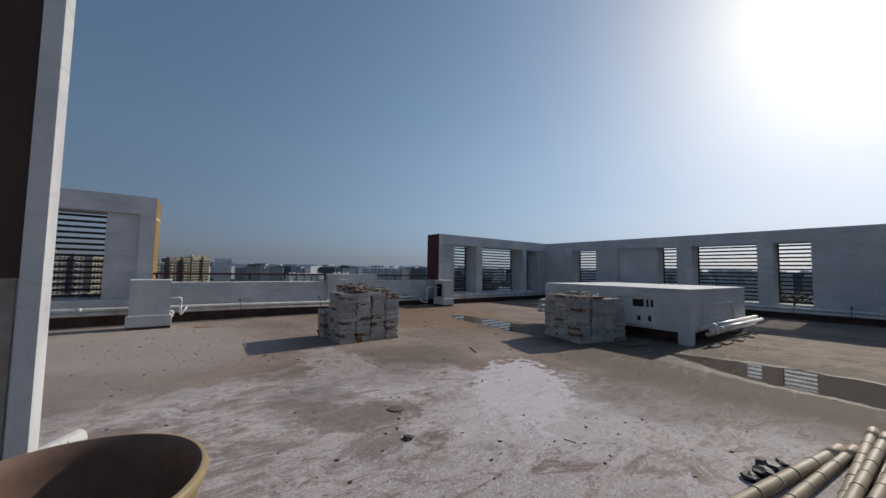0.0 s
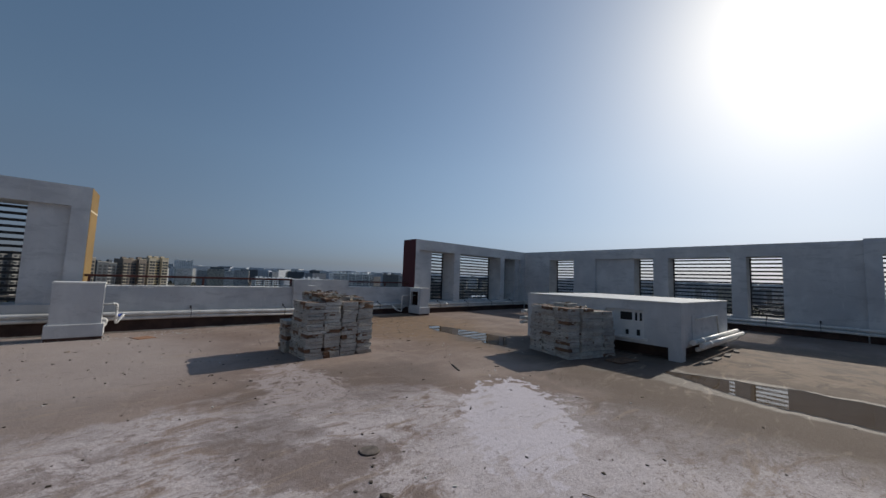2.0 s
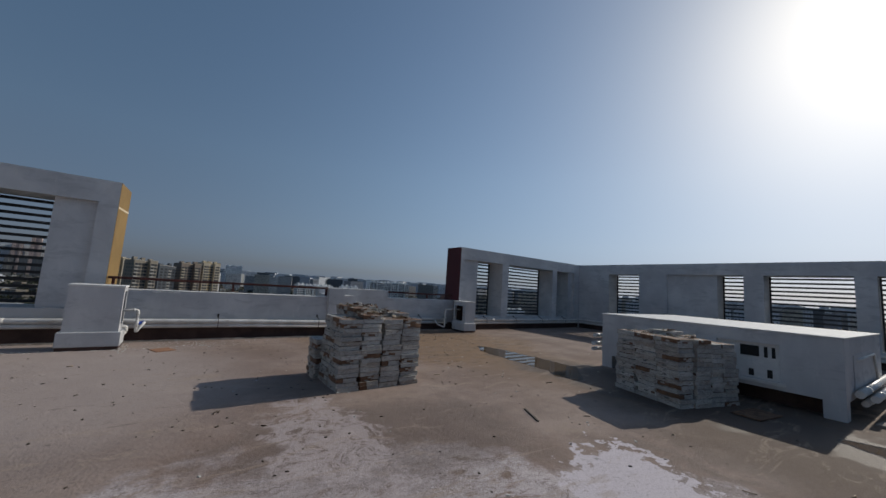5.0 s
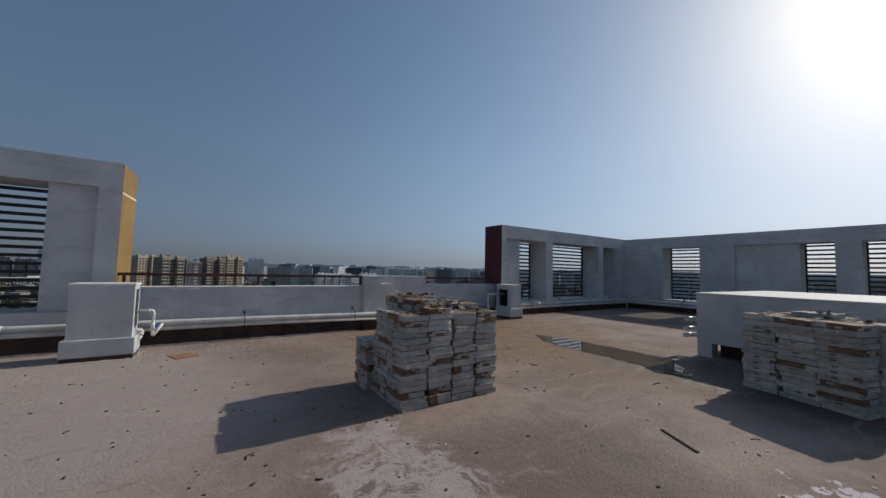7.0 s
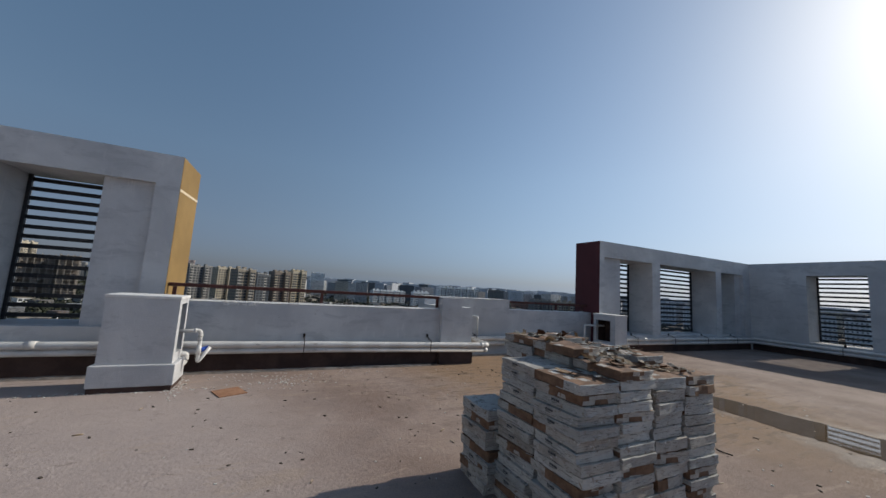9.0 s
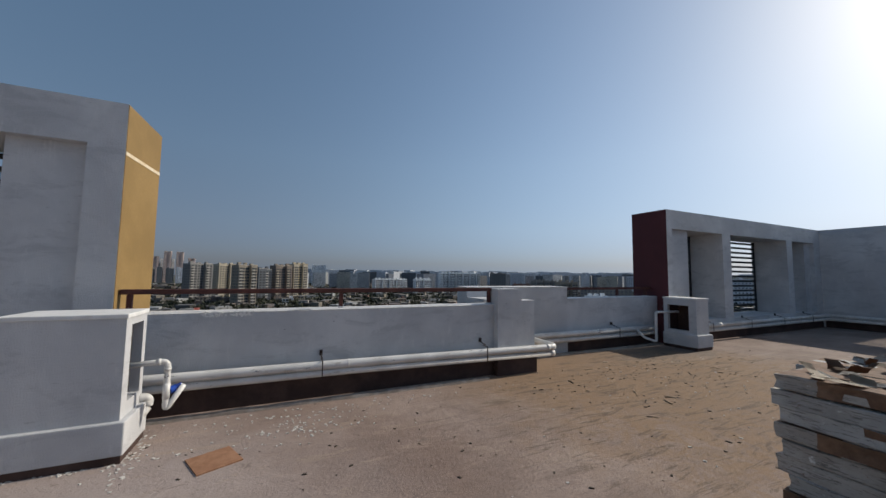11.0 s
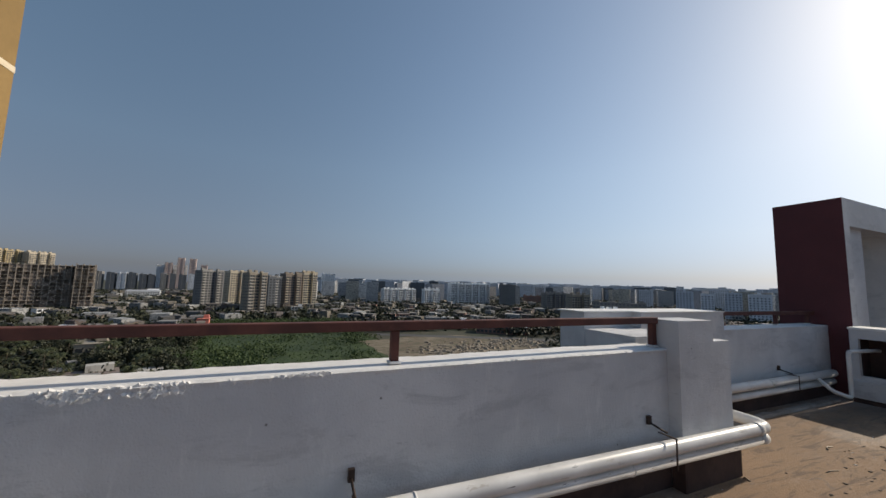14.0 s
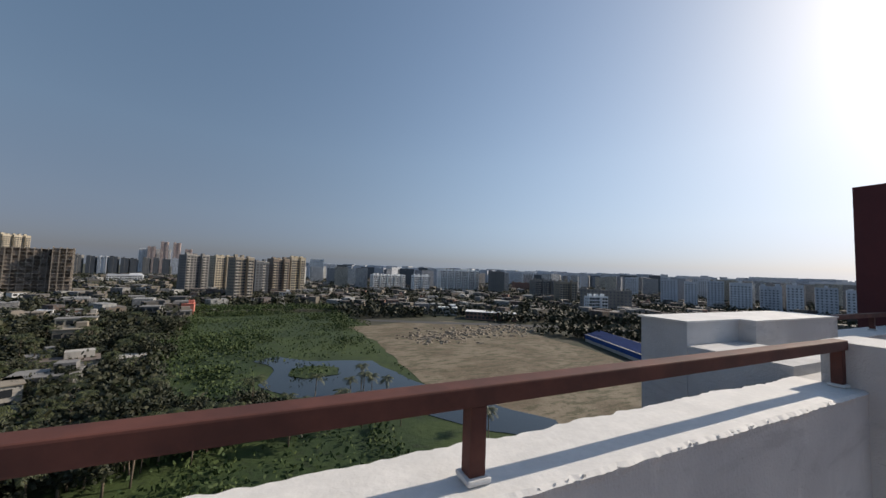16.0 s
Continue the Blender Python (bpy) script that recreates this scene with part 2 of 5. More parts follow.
    base = m.mix(m.math("MULTIPLY", drift, m.ramp(m.noise(3.5, 8, 0.8, None, 1.0), 0.42, 0.56, 0.3, 0.9)), base, (0.235, 0.15, 0.075))
    grit = m.noise(55, 4, 0.7)
    base = m.mix(m.ramp(grit, 0.5, 0.72, 0, 0.45), base, (0.10, 0.08, 0.065))
    fine = m.noise(170, 3, 0.7)
    base = m.mix(m.ramp(fine, 0.52, 0.64, 0, 0.2), base, (0.42, 0.38, 0.345))
    base = m.mix(m.ramp(m.noise(21, 6, 0.8, None, 1.5), 0.60, 0.64, 0, 0.4), base, (0.11, 0.088, 0.075))
    scuff = m.ramp(m.noise(3.2, 8, 0.8, m.mapping((0.7, 1.8, 1), 0.35), 1.2), 0.60, 0.635)
    base = m.mix(m.math("MULTIPLY", scuff, 0.5), base, (0.125, 0.10, 0.083))
    crumbs = m.ramp(m.voronoi(9.0), 0.0, 0.06, 1.0, 0.0)
    base = m.mix(m.math("MULTIPLY", crumbs, m.ramp(m.noise(2.3), 0.52, 0.56)), base, (0.07, 0.058, 0.05))
    rake = m.ramp(m.noise(4.5, 8, 0.8, m.mapping((0.35, 2.2, 1), -0.55), 0.8), 0.53, 0.58)
    rake = m.math("MULTIPLY", rake, m.spot(5.9, 8.6, 2.6, 0.8, sx=0.75, wobble=0.8, noise_scale=1.2))
    base = m.mix(m.math("MULTIPLY", rake, 0.65), base, (0.085, 0.06, 0.04))
    base = m.mix(1.0, base, (1.04, 0.98, 1.035), "MULTIPLY")
    m.color(base)
    m.rough(m.ramp(wet, 0, 1, 0.9, 0.7))
    m.bump(m.math("ADD", m.math("MULTIPLY", m.noise(5, 6, 0.7, None, 0.6), 2.0), m.noise(60, 4, 0.7)), 0.5, 0.012)
    return m.mat


def simple(name, col, rough=0.7, metal=0.0):
    return mottled(name, col, tuple(c * 1.2 for c in col), 3.0, rough, 0.05, 30, metal)


M_WALL = wall_paint()
M_FLOOR = floor_mat()
# lighter than the wall paint, to put the sunlit look into the colour
M_SILL = mottled("sunlit_white_paint", (0.66, 0.655, 0.645), (0.76, 0.75, 0.735), 7, 0.75, 0.5)
# wall-foot bitumen; the same brown stands in for shade in ducts and gaps
M_PLINTH = mottled("bitumen_and_shade_brown", (0.040, 0.020, 0.016), (0.075, 0.042, 0.034), 4, 0.8, 0.3)
M_OCHRE = mottled("ochre_paint", (0.22, 0.135, 0.043), (0.28, 0.175, 0.06), 1.5, 0.75, 0.25)
M_MAROON = mottled("maroon_paint", (0.085, 0.016, 0.02), (0.11, 0.022, 0.026), 1.5, 0.7, 0.2)
M_PUTTY = mottled("pale_putty", (0.62, 0.50, 0.33), (0.70, 0.62, 0.48), 8, 0.8, 0.3)
M_BAR = simple("dark_bar_paint", (0.012, 0.013, 0.016), 0.5)
M_RAIL = mottled("red_oxide_paint", (0.075, 0.024, 0.018), (0.13, 0.042, 0.03), 6, 0.75, 0.1)
M_PVC = pvc_mat()
M_CLAMP = simple("rusty_clamp", (0.045, 0.03, 0.025), 0.6, 0.5)
M_BROWNDOOR = mottled("brown_paint", (0.045, 0.022, 0.012), (0.06, 0.03, 0.018), 2, 0.7, 0.2)
# near-black that stands in for the shade inside openings
M_DARK = simple("opening_shade", (0.02, 0.018, 0.017), 0.9)
M_BLUE = simple("blue_plastic", (0.01, 0.06, 0.35), 0.4)
M_ROAD = simple("asphalt", (0.06, 0.06, 0.062), 0.9)


# ---- mesh helpers ----
def box(bm, x0, x1, y0, y1, z0, z1, m=None):
    vs = [bm.verts.new((x, y, z)) for z in (z0, z1) for x, y in ((x0, y0), (x1, y0), (x1, y1), (x0, y1))]
    for f in ((3, 2, 1, 0), (4, 5, 6, 7), (0, 1, 5, 4), (1, 2, 6, 5), (2, 3, 7, 6), (3, 0, 4, 7)):
        bm.faces.new([vs[i] for i in f])
    if m is not None:
        for v in vs:
            v.co = m @ v.co
    return vs


def tube(bm, p0, p1, r, n=12, r1=None, caps=True):
    p0, p1 = Vector(p0), Vector(p1)
    q = (p1 - p0).to_track_quat("Z", "Y")
    r1 = r if r1 is None else r1
    rings = []
    for p, rr in ((p0, r), (p1, r1)):
        rings.append([bm.verts.new(p + q @ Vector((rr * math.cos(a), rr * math.sin(a), 0))) for a in [2 * math.pi * i / n for i in range(n)]])
    for i in range(n):
        f = bm.faces.new((rings[0][i], rings[0][(i + 1) % n], rings[1][(i + 1) % n], rings[1][i]))
        f.smooth = True
    if caps:
        bm.faces.new(rings[0][::-1])
        bm.faces.new(rings[1])


def path_tube(bm, pts, r, n=12):
    """A pipe through the points with rounded bends."""
    pts = [Vector(p) for p in pts]
    line = [pts[0]]
    for a, b, c in zip(pts, pts[1:], pts[2:]):
        d0, d1 = (a - b).normalized(), (c - b).normalized()
        k = min(r * 2.2, (a - b).length / 2, (c - b).length / 2)
        s, e = b + d0 * k, b + d1 * k
        for i in range(6):
            u = i / 5
            line.append(s * (1 - u) ** 2 + b * 2 * u * (1 - u) + e * u * u)
    line.append(pts[-1])
    rings = []
    ref = Vector((0.13, 0.21, 0.97)).normalized()
    for i, p in enumerate(line):
        d = (line[min(i + 1, len(line) - 1)] - line[max(i - 1, 0)]).normalized()
        u = d.cross(ref)
        if u.length < 0.2:
            u = d.cross(Vector((1, 0, 0)))
        u.normalize()
        w = d.cross(u)
        rings.append([bm.verts.new(p + (u * math.cos(a) + w * math.sin(a)) * r) for a in [2 * math.pi * k / n for k in range(n)]])
    for a, b in zip(rings, rings[1:]):
        for i in range(n):
            bm.faces.new((a[i], a[(i + 1) % n], b[(i + 1) % n], b[i])).smooth = True
    bm.faces.new(rings[0][::-1])
    bm.faces.new(rings[-1])


def finish(bm, name, mats, bevel=0.0, segs=2):
    bmesh.ops.recalc_face_normals(bm, faces=bm.faces)
    if bevel:
        bmesh.ops.bevel(bm, geom=[e for e in bm.edges if len(e.link_faces) == 2 and e.calc_face_angle(0) > 0.5], offset=bevel, segments=segs, profile=0.6, affect="EDGES")
    me = bpy.data.meshes.new(name)
    bm.to_mesh(me)
    bm.free()
    for mt in (mats if isinstance(mats, (list, tuple)) else [mats]):
        me.materials.append(mt)
    return me


def part(name, bm, material, parent, label="", bevel=0.0, at=None, kind=""):
    me = bm if isinstance(bm, bpy.types.Mesh) else finish(bm, name, material, bevel)
    ob = new(name, me)
    ob.parent = parent
    if at is not None:
        ob.matrix_basis = at
    return tagged(ob, label, kind=kind)


def thing(name, label, category, at=None, group=""):
    ob = new(name)
    ob.empty_display_size = 0.1
    if at is not None:
        ob.matrix_basis = at
    return tagged(ob, label, category, group)


def solid(name, bm, material, label, category, at=None, group="", bevel=0.0, kind=""):
    me = bm if isinstance(bm, bpy.types.Mesh) else finish(bm, name, material, bevel)
    ob = new(name, me)
    if at is not None:
        ob.matrix_basis = at
    return tagged(ob, label, category, group, kind)


# ---- roof slab and walls ----
bm = bmesh.new()
box(bm, -9, 16.5, -6, 11.465, -0.4, 0)
solid("floor", bm, M_FLOOR, "stained grey brown cement roof floor with pale patches", "floor", kind="structure")


def lap(name, boxes, mat, label, category="wall"):
    for b in boxes:
        bm = bmesh.new()
        box(bm, *b)
        solid(name, bm, mat, label, category, kind="structure")


# parapet with its pier
def ragged_top(name, x0, x1, y0, y1, z0, z1, seed, label):
    """A low wall whose plastered top has uneven edges."""
    bm = bmesh.new()
    n = max(2, int((x1 - x0) / 0.018))
    rows = []
    for i in range(n + 1):
        x = x0 + (x1 - x0) * i / n
        e0 = noise.noise((x * 4, seed, 0)) * 0.006 + noise.noise((x * 43, seed, 3)) * 0.008
        e1 = noise.noise((x * 2, seed, 7)) * 0.016 + noise.noise((x * 21, seed, 9)) * 0.018
        if i in (0, n):
            e0 = e1 = 0
        h = noise.noise((x * 2, seed, 5)) * 0.004
        prof = [(y0, z0), (y0, z1 - 0.03), (y0 - 0.004 + e0, z1 - 0.008), (y0 + 0.012 + e0, z1 + h), ((y0 + y1) / 2, z1 + h), (y1 - 0.012 + e1, z1 + h), (y1 + e1, z1 - 0.015), (y1, z1 - 0.05), (y1, z0)]
        rows.append([bm.verts.new((x, y, z)) for y, z in prof])
    for a, b in zip(rows, rows[1:]):
        for k in range(len(a) - 1):
            f = bm.faces.new((a[k], b[k], b[k + 1], a[k + 1]))
            # top faces take the white that carries the sunlit look
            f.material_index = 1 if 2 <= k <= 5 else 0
    bm.faces.new(rows[0])
    bm.faces.new(rows[-1][::-1])
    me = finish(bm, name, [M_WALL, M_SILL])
    return solid(name, me, None, label, "wall", kind="structure")


ragged_top("wall_parapet", -0.60, 3.60, 10.148, 10.42, -3.0, 1.0, 1.3, "low white painted parapet wall with ragged plaster edge")
lap("wall_parapet_pier", [(3.60, 4.02, 10.05, 10.31, -3.0, 1.22), (4.02, 4.27, 10.07, 10.31, -3.0, 1.05)], M_WALL, "white painted pier ending the parapet, with lower block")
lap("wall_bay", [(3.60, 5.71, 10.98, 11.32, -38, 1.21), (3.605, 4.27, 10.42, 10.98, -3.0, 1.05), (3.605, 4.27, 10.31, 10.42, -3.0, 0.99), (4.27, 5.71, 10.87, 10.98, -3.0, 1.21)], M_WALL, "white painted outer bay wall with flat ledge")
# thin cap whose lighter white paints the sun on the bay wall top
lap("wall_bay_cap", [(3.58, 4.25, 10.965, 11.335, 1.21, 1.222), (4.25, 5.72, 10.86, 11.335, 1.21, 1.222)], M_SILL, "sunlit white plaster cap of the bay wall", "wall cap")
ragged_top("wall_parapet_far", 5.71, 8.38, 10.90, 11.22, -3.0, 1.0, 8.3, "far white parapet wall beside the maroon wall end")
lap("wall_building", [(-9, 3.6, 10.43, 10.9, -38, -0.45), (5.71, 16.5, 11.22, 11.46, -38, -0.4), (-9, 16.5, 10.9, 10.98, -38, -3.0)], M_WALL, "tall outer wall of the building below the roof")


def wing(name, along, v0, v1, u0, u1, openings, panels, top, label, sill=0.46, head=2.5):
    """A tall screen wall: openings are (u from, u to), panels shallow recesses."""
    cuts = sorted([(a, b, "o") for a, b in openings] + [(a, b, "p") for a, b in panels])
    boxes = [(u0, u1, v0, v1, -0.4, sill), (u0, u1, v0, v1, head, top)]
    at = u0
    for a, b, k in cuts:
        if a > at:
            boxes.append((at, a, v0, v1, sill, head))
        if k == "p":
            boxes.append((a, b, v0 + 0.1, v1, sill, head))
        at = b
    boxes.append((at, u1, v0, v1, sill, head))
    for i, (a, b, c, d, e, f) in enumerate(boxes):
        bm = bmesh.new()
        if along == "x":
            box(bm, a, b, c, d, e, f)
        else:
            box(bm, c, d, a, b, e, f)
        solid(name + ("_sill", "_beam", "_pier")[min(i, 2)], bm, M_WALL, label, "wall", kind="structure")


LEFT_OPEN = [(-2.57, -1.55), (-4.00, -2.97), (-5.45, -4.40)]
wing("wall_left", "x", 10.148, 10.975, -9.0, -0.80, LEFT_OPEN, [(-1.55, -0.96)], 3.06, "tall white screen wall with louvred openings", 0.61, 2.63)
FAR_OPEN = [(9.28, 10.50), (10.85, 13.66), (13.97, 14.95)]
wing("wall_far", "x", 10.64, 11.465, 8.38, 15.70, FAR_OPEN, [(8.56, 9.28), (14.95, 15.3)], TOP, "tall white screen wall with deep louvred bays")
LONG_OPEN = [(7.90, 9.18), (4.52, 5.27), (2.08, 4.01), (0.78, 1.67), (-3.0, -1.25)]
wing("wall_long", "y", 15.70, 16.50, -6.0, 10.64, LONG_OPEN, [(5.27, 6.86)], TOP, "long white screen wall with louvred openings")
lap("wall_long_step", [(15.60, 15.70, -6.0, -3.0, 0, TOP + 0.04), (15.60, 15.70, -1.25, -0.92, 0, TOP + 0.04), (15.60, 15.70, -3.0, -1.25, 2.5, TOP + 0.04), (15.60, 15.70, -3.0, -1.25, 0, 0.46)], M_WALL, "slightly proud end section of the long wall")
lap("wall_corner", [(15.70, 16.50, 10.64, 11.465, -0.4, TOP)], M_WALL, "corner of the tall screen walls")


def splayed_end(name, inset, thick, mat, label, z0, z1, category="wall"):
    """The wall's end: its face turns a little towards the roof."""
    near, far = -0.676 + inset, -0.612 + inset
    y0, y1 = 10.148 + (0.002 if thick else 0), 10.945 - (0.002 if thick else 0)
    bm = bmesh.new()
    back = (near - thick, far - thick) if thick else (-0.80, -0.80)
    vs = [bm.verts.new(v) for z in (z0, z1) for v in ((back[0], y0, z), (near, y0, z), (far, y1, z), (back[1], y1, z))]
    if z1 > 3:
        vs[6].co.z -= 0.03
        vs[7].co.z -= 0.03
    for f in ((3, 2, 1, 0), (4, 5, 6, 7), (0, 1, 5, 4), (1, 2, 6, 5), (2, 3, 7, 6), (3, 0, 4, 7)):
        bm.faces.new([vs[i] for i in f])
    solid(name, bm, mat, label, category, kind="structure")


splayed_end("wall_left_end", 0.0, 0.0, M_WALL, "white plastered end of the tall wall", -0.4, 3.06)
splayed_end("wall_end_ochre", 0.006, 0.005, M_OCHRE, "ochre painted end face of the tall wall", 0.0, 3.055, "wall face")
splayed_end("trim_putty", 0.009, 0.003, M_PUTTY, "pale putty line across the ochre face", 2.55, 2.585, "wall joint")
lap("wall_end_maroon", [(8.373, 8.38, 10.642, 11.463, 0.0, TOP - 0.002)], M_MAROON, "maroon painted end face of the tall wall", "wall face")

# closing walls out of view, behind the camera
lap("wall_back", [(-9, 16.5, -6.2, -6.0, -0.4, 2.9), (-9.2, -9, -6.2, 10.9, -0.4, 2.9)], M_WALL, "plain white wall closing the roof")


def louvre(axis, a, b, v, z0, z1, n):
    cx = (a + b) / 2
    at = pose(cx, v, z0) if axis == "x" else pose(v, cx, z0, 0, 0, 90)
    w = (b - a) / 2
    t = thing("louvre_grille", "dark painted metal louvre grille in white wall opening", "louvre", at, "louvre grilles in the screen walls")
    for s in (-1, 1):
        bm = bmesh.new()
        box(bm, s * (w - 0.025) - 0.02, s * (w - 0.025) + 0.02, -0.02, 0.02, 0.002, z1 - z0 - 0.002)
        part("frame_post", bm, M_BAR, t)
    bm = bmesh.new()
    box(bm, -w + 0.046, w - 0.046, -0.012, 0.012, -0.028, 0.028)
    me = finish(bm, "slat", M_BAR)
    for i in range(n):
        part("slat", me, None, t, at=pose(0, 0, (i + 0.5) * (z1 - z0) / n))
    return t


for a, b in LEFT_OPEN:
    louvre("x", a, b, 10.85, 0.61, 2.63, 15)
for a, b in FAR_OPEN:
    louvre("x", a, b, 11.40, 0.46, 2.5, 15)
for a, b in LONG_OPEN:
    louvre("y", a, b, 16.42, 0.46, 2.5, 15)

# ---- base strips, kerbs ----
lap("baseboard_left", [(-9.0, 3.582, 10.13, 10.1465, 0.0, 0.29), (3.602, 4.28, 10.03, 10.048, 0.0, 0.27), (3.584, 3.598, 10.03, 10.129, 0.0, 0.27)], M_PLINTH, "dark bitumen strip at the foot of the wall", "base strip")
lap("baseboard_far", [(4.4, 8.37, 10.88, 10.898, 0.0, 0.24), (8.66, 15.6, 10.622, 10.638, 0.0, 0.24)], M_PLINTH, "dark bitumen strip at the foot of the far wall", "base strip")
lap("baseboard_long", [(15.68, 15.698, -0.9, 10.6, 0.0, 0.2), (15.58, 15.598, -5.9, -0.93, 0, 0.2)], M_PLINTH, "dark bitumen strip at the foot of the long wall", "base strip")


def kerb(x0, x1, y, seed):
    bm = bmesh.new()
    n = int((x1 - x0) / 0.08)
    rows = []
    for i in range(n + 1):
        x = x0 + (x1 - x0) * i / n
        w = 0.045 + 0.02 * noise.noise((x * 3, seed, 0))
        h = 0.028 + 0.014 * noise.noise((x * 4, seed, 4))
        o = 0.012 * noise.noise((x * 2, seed, 8))
        rows.append([bm.verts.new(p) for p in ((x, y + o - w, -0.01), (x, y + o - w * 0.7, h), (x, y + o + w * 0.7, h), (x, y + o + w, -0.01))])
    for a, b in zip(rows, rows[1:]):
        for k in range(3):
            bm.faces.new((a[k], b[k], b[k + 1], a[k + 1]))
    bm.faces.new(rows[0])
    bm.faces.new(rows[-1][::-1])
    solid("cement_kerb", bm, M_KERB, "thin rough cement fillet along the wall foot", "kerb", kind="structure")


M_KERB = mottled("raw_cement", (0.24, 0.20, 0.17), (0.36, 0.32, 0.28), 8, 0.9, 0.5)
kerb(-9, 3.4, 9.985, 2)
kerb(4.5, 7.95, 10.72, 3)

# ---- rails ----


def hand_rail(x0, x1, y, posts, z=1.0, top=1.235):
    t = thing("parapet_rail", "red oxide painted steel tube rail on the parapet", "railing", pose(x0, y, z), "parapet rails")
    L = x1 - x0
    bm = bmesh.new()
    box(bm, 0, L, -0.03, 0.03, top - z - 0.05, top - z)
    part("top_rail", bm, M_RAIL, t, bevel=0.005)
    for p in posts:
        bm = bmesh.new()
        box(bm, p - x0 - 0.022, p - x0 + 0.022, -0.022, 0.022, 0.004, top - z - 0.052)
        part("post", bm, M_RAIL, t, bevel=0.003)
        bm = bmesh.new()
        box(bm, p - x0 - 0.033, p - x0 + 0.033, -0.034, 0.034, 0.003, 0.018)
        part("base_mortar", bm, M_SILL, t, bevel=0.006)


hand_rail(-0.655, 3.595, 10.235, [-0.58, 1.44, 3.56])
hand_rail(5.72, 8.36, 11.06, [7.30, 8.2], top=1.20)


def crumbs(name, x0, x1, y, z, count, seed, clusters):
    """Ragged plaster crumbs stuck along the inner edge of the wall top."""
    rg = random.Random(seed)
    bm = bmesh.new()
    for _ in range(count):
        lone = rg.random() > 0.84
        x = rg.uniform(x0, x1) if lone else rg.gauss(*rg.choice(clusters))
        if not x0 < x < x1:
            continue
        s = rg.uniform(0.0015, 0.004 if lone else 0.009)
        vs = box(bm, -s * 1.3, s * 1.3, -s * 0.5, s, -s * 1.2, s * 0.5, pose(x, y - 0.002, z - rg.uniform(0.0, 0.045 if x < 0.55 and rg.random() < 0.7 else 0.006), rg.uniform(-30, 30), rg.uniform(-40, 40), rg.uniform(-40, 40)))
        for v in vs:
            v.co += Vector((rg.uniform(-s, s), rg.uniform(-s, s), rg.uniform(-s, s))) * 0.4
    solid(name, bm, M_SILL, "white plaster crumbs along the parapet edge", "plaster crust", kind="stuff")


crumbs("plaster_crust", -0.6, 3.55, 10.150, 0.998, 430, 3, [(0.13, 0.05), (0.38, 0.06), (0.16, 0.07), (0.42, 0.04), (1.0, 0.05)])


# ---- shafts ----
def holed_slab(bm, x0, x1, y0, y1, z0, z1, a0, a1, b0, b1):
    """A slab across x with one rectangular hole, in one piece."""
    v = {}
    for i, x in enumerate((x0, x1)):
        for k, (y, z) in enumerate(((y0, z0), (y1, z0), (y1, z1), (y0, z1), (a0, b0), (a1, b0), (a1, b1), (a0, b1))):
            v[i, k] = bm.verts.new((x, y, z))
    for k in range(4):
        n = (k + 1) % 4
        bm.faces.new((v[0, k], v[0, n], v[0, 4 + n], v[0, 4 + k]))
        bm.faces.new((v[1, n], v[1, k], v[1, 4 + k], v[1, 4 + n]))
        bm.faces.new((v[0, n], v[0, k], v[1, k], v[1, n]))
        bm.faces.new((v[0, 4 + k], v[0, 4 + n], v[1, 4 + n], v[1, 4 + k]))


def shaft(name, x0, x1, y0, y1, h, hole, label):
    """A small masonry duct head with an opening in one side, on a plinth."""
    t = thing(name, label, "duct shaft", pose(x0, y0, 0), "masonry duct heads")
    W, D, T = x1 - x0, y1 - y0, 0.07
    z0 = 0.30
    oy0, oy1, oz0, oz1 = hole[1:]
    for a, b, holed in ((W - T, W, hole[0] == "+x"), (0, T, hole[0] != "+x")):
        bm = bmesh.new()
        if holed:
            holed_slab(bm, a, b, 0, D, z0, h, oy0, oy1, oz0, oz1)
        else:
            box(bm, a, b, 0, D, z0, h)
        part("side_wall", bm, M_WALL, t)
    for a, b in ((0, T), (D - T, D)):
        bm = bmesh.new()
        box(bm, T, W - T, a, b, z0, h)
        part("end_wall", bm, M_WALL, t)
    # cap in the lighter white, its sunlit look part of the colour
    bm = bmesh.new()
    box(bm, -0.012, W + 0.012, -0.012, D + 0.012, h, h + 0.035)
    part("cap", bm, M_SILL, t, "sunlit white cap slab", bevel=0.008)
    bm = bmesh.new()
    box(bm, -0.045, W + 0.045, -0.045, D, 0.06, z0)
    part("plinth", bm, M_WALL, t, bevel=0.01)
    bm = bmesh.new()
    box(bm, -0.03, W + 0.03, -0.03, D, 0.0, 0.06)
    part("foot", bm, M_PLINTH, t, "dark set-back foot under the plinth")
    # dark plates put the shade of the hollow duct into colour
    s = (0.002, 0.012) if hole[0] == "+x" else (W - 2 * T - 0.012, W - 2 * T - 0.002)
    bm = bmesh.new()
    box(bm, T + s[0], T + s[1], T + 0.002, D - T - 0.002, z0 + 0.02, h - 0.01)
    part("shade_lining", bm, M_PLINTH, t, "dark plate standing in for shade inside the duct")
    bm = bmesh.new()
    box(bm, T + 0.014, W - T - 0.002, D - T - 0.014, D - T - 0.003, z0 + 0.02, h - 0.01)
    part("shade_lining", bm, M_PLINTH, t, "dark plate standing in for shade inside the duct")
    bm = bmesh.new()
    box(bm, T + 0.01, W - T - 0.01, T + 0.01, D - T - 0.01, z0, z0 + 0.01)
    part("inner_floor", bm, M_DARK, t, "dark floor plate standing in for shade in the duct")
    return t


